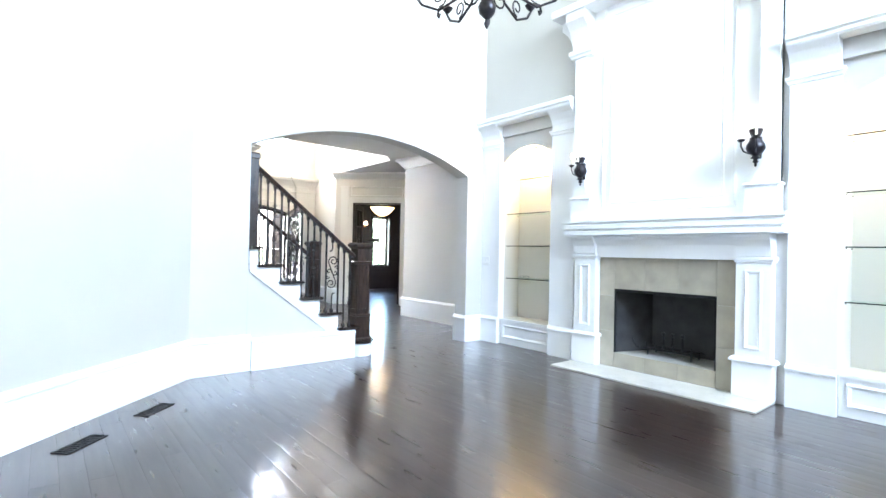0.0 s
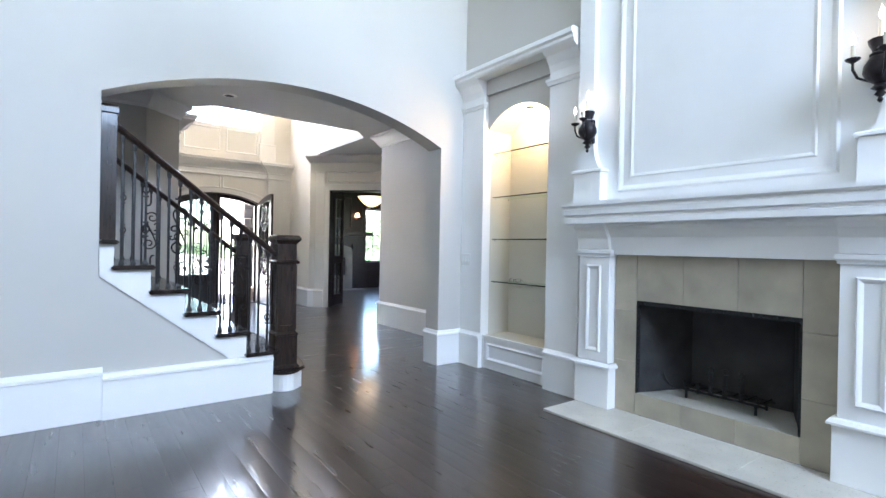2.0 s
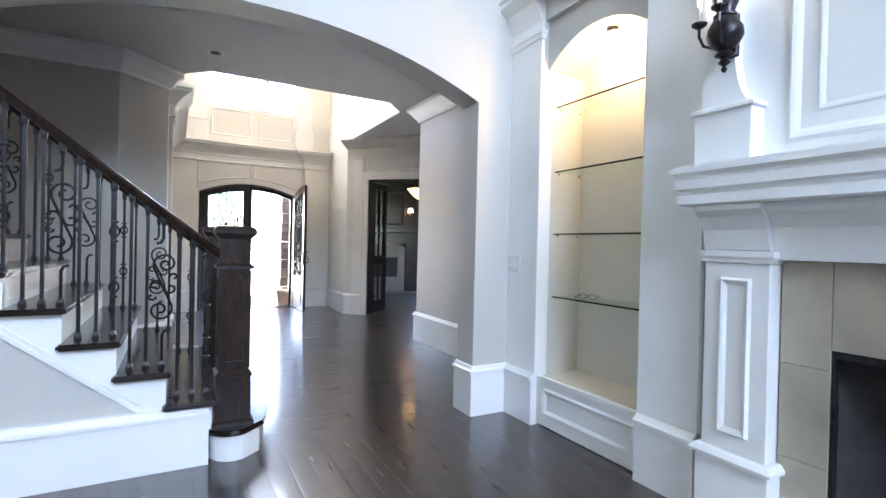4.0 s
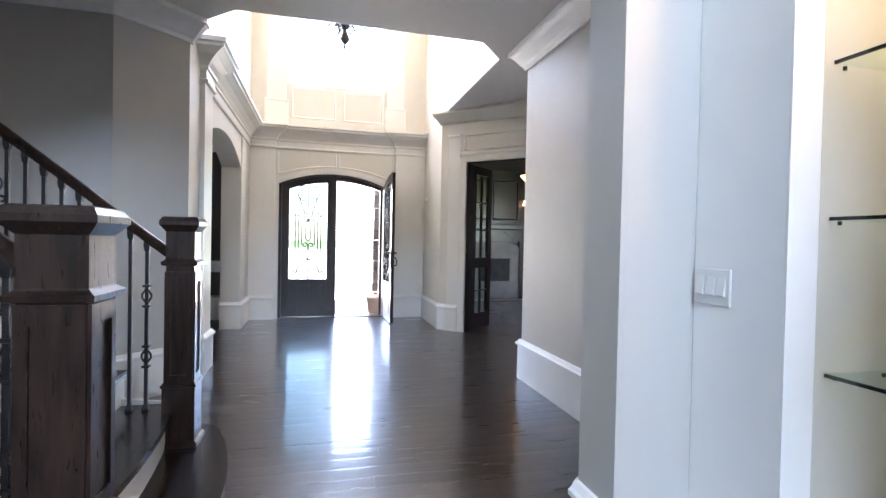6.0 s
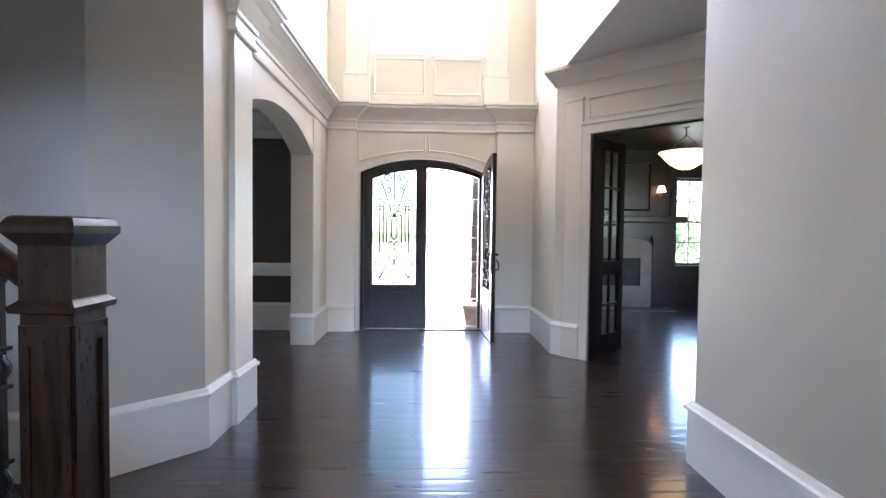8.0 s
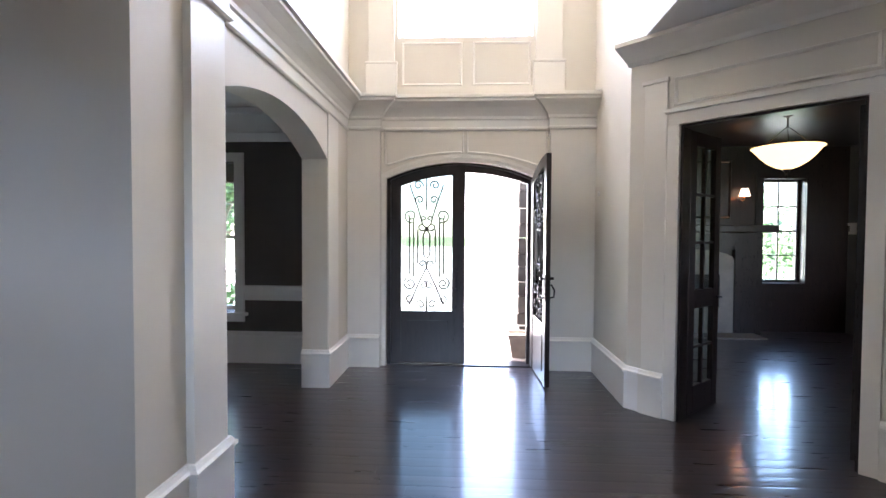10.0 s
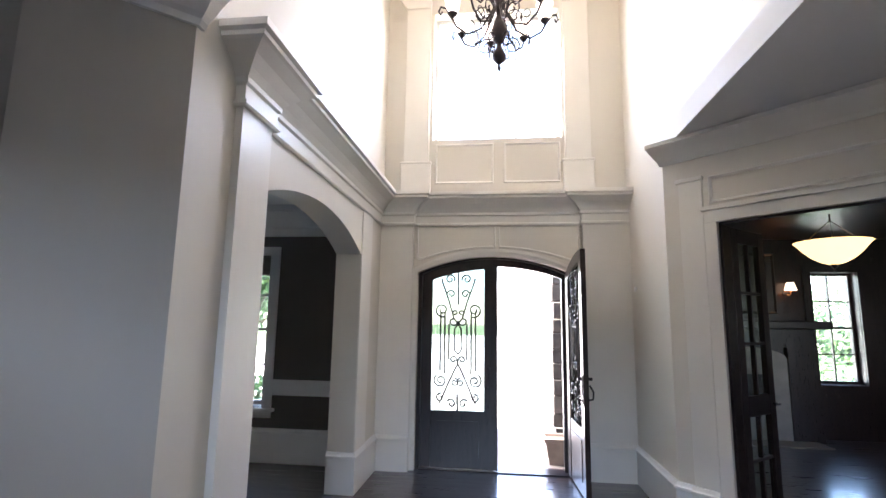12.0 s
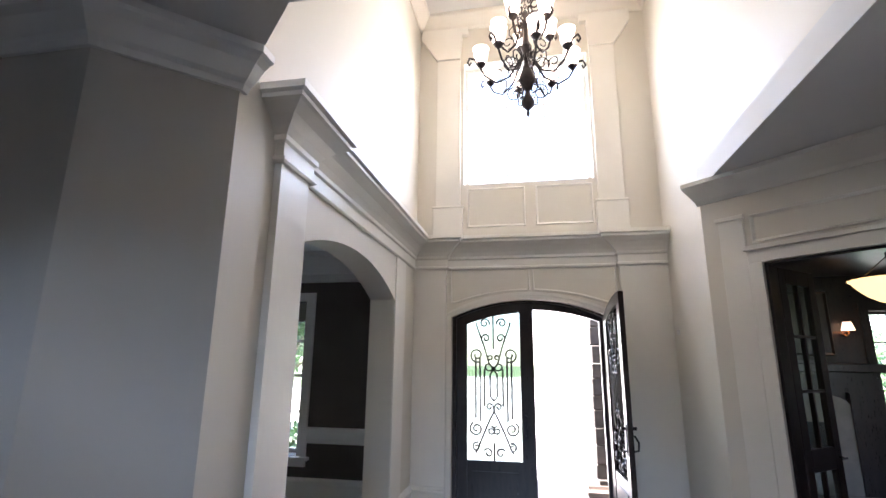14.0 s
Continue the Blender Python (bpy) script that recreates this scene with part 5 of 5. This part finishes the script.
# ---- chandeliers ----
def chandelier(name, label, place, size, tiers, top, shaded):
    """tiers: (arms, radius, height of the cup, start angle)."""
    t = thing(name, place, label, "chandelier")
    t.matrix_world = Matrix.Translation(place)
    k = size
    part("column", lathe(bm_new(), [(0.004, 0), (0.018, 0.03), (0.01, 0.06), (0.05, 0.10), (0.06, 0.14), (0.03, 0.20), (0.022, 0.24), (0.05, 0.28), (0.075, 0.34), (0.05, 0.42), (0.022, 0.48), (0.03, 0.60), (0.05, 0.66), (0.022, 0.72), (0.018, 0.95), (0.035, 0.98), (0.012, 1.02)], (0, 0, 0), 12), BRONZE, t, "", True).scale = (k, k, k)
    for n, r, zc, a0 in tiers:
        for i in range(n):
            a = a0 + 2 * math.pi * i / n
            ca, sa = math.cos(a), math.sin(a)
            line = [(0.04, zc + 0.10), (0.35 * r, zc - 0.13), (0.62 * r, zc - 0.20), (0.85 * r, zc - 0.13), (0.97 * r, zc - 0.02), (1.06 * r, zc + 0.05), (1.16 * r, zc + 0.06), (1.20 * r, zc + 0.01), (1.16 * r, zc - 0.02), (1.13 * r, zc + 0.01)]
            arm = part("arm", tube(bm_new(), [(u * ca, u * sa, v) for u, v in line], 0.011, 6), BRONZE, t)
            part("scroll", tube(bm_new(), [(u * ca, u * sa, v) for u, v in spiral(0.30 * r, zc + 0.02, 0.09, 0.02, radians(-60), 1.3, 12)], 0.007, 5), BRONZE, t)
            part("scroll", tube(bm_new(), [(u * ca, u * sa, v) for u, v in spiral(0.62 * r, zc - 0.10, 0.075, 0.02, radians(-90), -1.2, 12)], 0.006, 5), BRONZE, t)
            c = (0.93 * r * ca, 0.93 * r * sa, zc)
            part("cup", lathe(bm_new(), [(0.008, -0.05), (0.03, -0.03), (0.05, 0.0), (0.012, 0.005)], c, 10), BRONZE, arm, "", True)
            if shaded:
                part("shade", lathe(bm_new(), [(0.03, 0.0), (0.055, 0.03), (0.068, 0.08), (0.066, 0.12), (0.082, 0.165), (0.078, 0.165), (0.06, 0.12), (0.05, 0.03)], c, 14), SHADE, arm, "frosted bell glass shade, lit", True)
            else:
                part("candle", lathe(bm_new(), [(0.012, 0.0), (0.012, 0.10), (0.009, 0.102)], c, 8), CANDLE, arm)
                part("bulb", lathe(bm_new(), [(0.006, 0.102), (0.014, 0.125), (0.01, 0.15), (0.002, 0.18)], c, 8), FLAME, arm, "", True)
    for i in range(6):
        a = 2 * math.pi * i / 6
        ca, sa = math.cos(a), math.sin(a)
        part("crown_scroll", tube(bm_new(), [(u * ca, u * sa, v) for u, v in spiral(0.10, 1.02 * k + 0.06, 0.085, 0.02, radians(-120), 1.3, 12)], 0.008, 5), BRONZE, t)
        part("drop_scroll", tube(bm_new(), [(u * ca, u * sa, v) for u, v in spiral(0.12, 0.22 * k, 0.09, 0.02, radians(120), -1.3, 12)], 0.008, 5), BRONZE, t)
    z = 1.0 * k
    i = 0
    while z < top - place[2] - 0.05:
        d = (0.012, 0) if i % 2 else (0, 0.012)
        part("chain_link", tube(bm_new(), [(d[0] * math.cos(a), d[1] * math.cos(a), z + 0.03 + 0.026 * math.sin(a)) for a in [2 * math.pi * j / 8 for j in range(9)]], 0.004, 4), BRONZE, t)
        z += 0.043
        i += 1
    part("canopy", lathe(bm_new(), [(0.02, -0.06), (0.05, -0.04), (0.085, -0.01), (0.085, 0.0)], (0, 0, top - place[2]), 14), BRONZE, t, "", True)
    return t


chandelier("foyer_chandelier", "bronze scroll chandelier with two tiers of lit frosted glass shades", (3.96, 10.7, 3.97), 1.15,
           ((8, 0.48, 0.56, 0.2), (5, 0.29, 0.94, 0.5)), TOP + 0.11, True)
chandelier("great_room_chandelier", "dark bronze scroll chandelier with candle bulbs", (2.47, 2.55, 3.03), 1.2, ((10, 0.66, 0.42, 0.15),), TG, False)
for a in range(3):
    bulb("foyer_bulb", (3.96 + 0.3 * math.cos(a * 2.1), 10.7 + 0.3 * math.sin(a * 2.1), 5.15), 0.15, 0.08, (1.0, 0.76, 0.48))

can = thing("recessed_light", (2.97, 7.42, HC), "white recessed ceiling light with a dark lens, unlit", "recessed light")
can.matrix_world = Matrix.Identity(4)
part("trim_ring", lathe(bm_new(), [(0.055, -0.004), (0.085, -0.006), (0.09, -0.0005)], (2.97, 7.42, HC), 20), PLASTIC, can, "", True)
part("lens", lathe(bm_new(), [(0.03, -0.012), (0.054, -0.006), (0.05, -0.004)], (2.97, 7.42, HC), 16), SOOT, can, "", True)
sensor = thing("door_sensor", (XR, 11.75, 2.05), "small round white sensor on the foyer wall", "sensor")
sensor.matrix_world = Matrix.Identity(4)
part("body", boxb(XR - 0.025, XR - 0.001, 11.82, 11.86, 2.0, 2.05, 0.006), PLASTIC, sensor)

# ---- outside ----
structure("ground", box(bm_new(), -400, 400, -400, 400, -0.6, -0.30), LAWN, "green lawn", "ground")
structure("porch", box(bm_new(), 1.6, 6.2, YF + 0.281, 15.2, -0.30, -0.02), PORCH, "pale stone front porch slab", "porch")
# added pale sheet over the lawn, brightens the door's floor reflection
structure("driveway", box(bm_new(), -14, 14, 15.201, 80, -0.301, -0.27), BRIGHT_GROUND, "wide pale ground added to brighten the view and reflections outside", "driveway")
structure("front_walk", box(bm_new(), 2.4, 6.2, 15.2, 17.5, -0.302, -0.25), PORCH, "pale stone front walk", "path")

col = thing("porch_column", (4.95, 13.2, 0), "rough stone porch pier, coloured dark for shade", "stone pier")
col.matrix_world = Matrix.Identity(4)
rng = random.Random(3)
z = -0.02
while z < 3.2:
    h = rng.uniform(0.14, 0.24)
    cut = rng.uniform(0.35, 0.65)
    for a, b in ((0, cut), (cut, 1)):
        o = rng.uniform(-0.012, 0.012)
        part("stone", boxb(4.64 + 0.50 * a + 0.003 - (o if a == 0 else 0), 4.64 + 0.50 * b - 0.003, 13.0 + o, 13.42, z, z + h - 0.006, 0.012), COLST, col)
    z += h
pot = thing("planter_pot", (4.62, 12.78, 0), "square clay planter pot standing on the porch", "planter")
pot.matrix_world = Matrix.Identity(4)
part("body", square_lathe(bm_new(), [(0.115, 0), (0.16, 0.26), (0.175, 0.265), (0.175, 0.31), (0.15, 0.31), (0.145, 0.27)], (4.66, 12.74, -0.02)), TERRA, pot)
part("soil", square_lathe(bm_new(), [(0.14, 0.24), (0.14, 0.275)], (4.66, 12.74, -0.02)), SOIL, pot)


def leaves(bm_data, c, r, n, size, rng, squash=0.8):
    v, f = bm_data
    for _ in range(n):
        d = Vector((rng.gauss(0, 1), rng.gauss(0, 1), rng.gauss(0, 1))).normalized() * r * rng.uniform(0.55, 1.05) ** 0.6
        p = Vector(c) + Vector((d.x, d.y, d.z * squash))
        a = Vector((rng.gauss(0, 1), rng.gauss(0, 1), rng.gauss(0, 1))).normalized() * size
        b = a.orthogonal().normalized() * size * 0.45
        i = len(v)
        v.extend([tuple(p - a), tuple(p + b), tuple(p + a), tuple(p - b)])
        f.append((i, i + 1, i + 2, i + 3))


def tree(x, y, h, r, seed, name="tree", label="leafy green tree in the front garden", category="tree"):
    rng = random.Random(seed)
    t = thing(name, (x, y, -0.3), label, category, "front garden trees" if name == "tree" else "front garden shrubs")
    t.matrix_world = Matrix.Translation((x, y, -0.3))
    bm = bm_new()
    trunk_h = h * 0.45
    tube(bm, [(0, 0, -0.1), (0.05, 0.02, trunk_h * 0.5), (-0.03, 0.05, trunk_h), (0, 0, h * 0.8)], 0.03 * h if name == "tree" else 0.03, 8, 0.02)
    data = ([], [])
    for i in range(9 if name == "tree" else 6):
        a = rng.uniform(0, 6.28)
        q = (r * 0.62 * math.cos(a), r * 0.62 * math.sin(a), h * rng.uniform(0.42, 0.95))
        tube(bm, [(0, 0, h * rng.uniform(0.25, 0.45)), (q[0] * 0.5, q[1] * 0.5, q[2] * 0.8), q], 0.012 * h, 5, 0.01)
        leaves(data, q, r * rng.uniform(0.40, 0.6), 300 if name == "tree" else 200, 0.09 if name == "tree" else 0.05, rng)
    part("trunk", bm, BARK, t)
    me = bpy.data.meshes.new("crown")
    me.from_pydata(data[0], [], data[1])
    me.materials.append(LEAF)
    ob = new("crown", me)
    ob.parent = t


for x, y, h, r, s in ((12.0, 21.5, 2.4, 1.3, 1), (13.0, 23.5, 2.9, 1.6, 2), (12.4, 19.0, 2.0, 1.0, 3), (-2.2, 17.5, 5.0, 1.8, 4), (-5.0, 20.0, 6.5, 2.5, 5), (-1.0, 15.6, 3.2, 1.1, 6), (15.5, 27.0, 3.6, 2.2, 7)):
    tree(x, y, h, r, s)
for x, y, h, r, s in ((0.2, 14.6, 1.0, 0.6, 11), (-0.9, 14.8, 1.1, 0.6, 12), (8.9, 16.6, 1.2, 0.7, 13), (10.0, 16.8, 1.4, 0.75, 14), (1.2, 14.9, 0.9, 0.5, 16)):
    tree(x, y, h, r, s, "shrub", "round leafy green shrub by the house", "shrub")

# ---- floor planks ----
def plank_mesh(name, length, width, along, material):
    bm = bm_new()
    top = []
    cuts = (0, 0.015, 0.17, 0.34, 0.5, 0.66, 0.83, 0.985, 1)
    n = len(cuts) - 1
    for e in (0, 1):
        row = []
        for i, u in enumerate(cuts):
            h = -0.0003 * (2 * u - 1) ** 2 - (0.0001 if i in (0, n) else 0.0)
            p = (e * length, u * width, h)
            row.append(bm.verts.new(p if along == "x" else (p[1], p[0], p[2])))
        low = [bm.verts.new((v.co.x, v.co.y, -0.014)) for v in (row[0], row[-1])]
        top.append((row, low))
    (a, al), (b, bl) = top
    for i in range(n):
        bm.faces.new((a[i], a[i + 1], b[i + 1], b[i]))
    bm.faces.new((a[0], b[0], bl[0], al[0]))
    bm.faces.new((a[n], al[1], bl[1], b[n]))
    bm.faces.new((*a, al[1], al[0]))
    bm.faces.new((*b, bl[1], bl[0]))
    bmesh.ops.recalc_face_normals(bm, faces=bm.faces[:])
    me = bpy.data.meshes.new(name)
    bm.to_mesh(me)
    bm.free()
    for p in me.polygons:
        p.use_smooth = True
    me.set_sharp_from_angle(angle=radians(30))
    me.materials.append(material)
    return me


def lay_planks(x0, x1, y0, y1, along, near, width=0.127):
    rng = random.Random(7)
    material = FLOORX if along == "x" else FLOORY
    lengths = (0.8, 1.1, 1.4, 1.8, 2.2)
    meshes = {k: plank_mesh("plank", k - 0.0008, width - 0.0008, along, material) for k in lengths}
    rest_v, rest_f = [], []
    a0, a1, b0, b1 = (x0, x1, y0, y1) if along == "x" else (y0, y1, x0, x1)
    b = b0
    while b < b1 - 0.001:
        a = a0 - rng.random() * 0.7
        while a < a1:
            k = rng.choice(lengths)
            if a + k > a1 + 0.6:
                k = lengths[0]
            place = (a, b) if along == "x" else (b, a)
            mid = (a + k / 2, b) if along == "x" else (b, a + k / 2)
            tilt = rng.gauss(0, 0.00015)
            rot = Euler((tilt, 0, 0)) if along == "x" else Euler((0, tilt, 0))
            m = Matrix.LocRotScale((place[0], place[1], -0.0012), rot, None)
            if near(*mid):
                ob = new("plank", meshes[k])
                ob.matrix_world = m
                ob.parent = floor_ob
            else:
                base = len(rest_v)
                rest_v.extend((m @ v.co)[:] for v in meshes[k].vertices)
                rest_f.extend([base + i for i in p.vertices] for p in meshes[k].polygons)
            a += k
        b += width
    if rest_f:
        me = bpy.data.meshes.new("planks")
        me.from_pydata(rest_v, [], rest_f)
        for p in me.polygons:
            p.use_smooth = True
        me.set_sharp_from_angle(angle=radians(30))
        me.materials.append(material)
        ob = new("planks", me)
        ob.parent = floor_ob
        tagged(ob, kind="stuff")


floor_ob = bpy.data.objects["floor"]
lay_planks(-2.2, 4.95, -4.5, 5.26, "y", lambda x, y: x > 0.3 and y > 2.4)
lay_planks(-1.5, 8.2, 5.27, 12.25, "x", lambda x, y: 3.0 < x < 5.6 and y < 12.0)
lay_planks(5.62, 10.1, 12.255, 14.6, "x", lambda x, y: False)
lay_planks(8.2, 10.1, 8.2, 12.25, "x", lambda x, y: False)
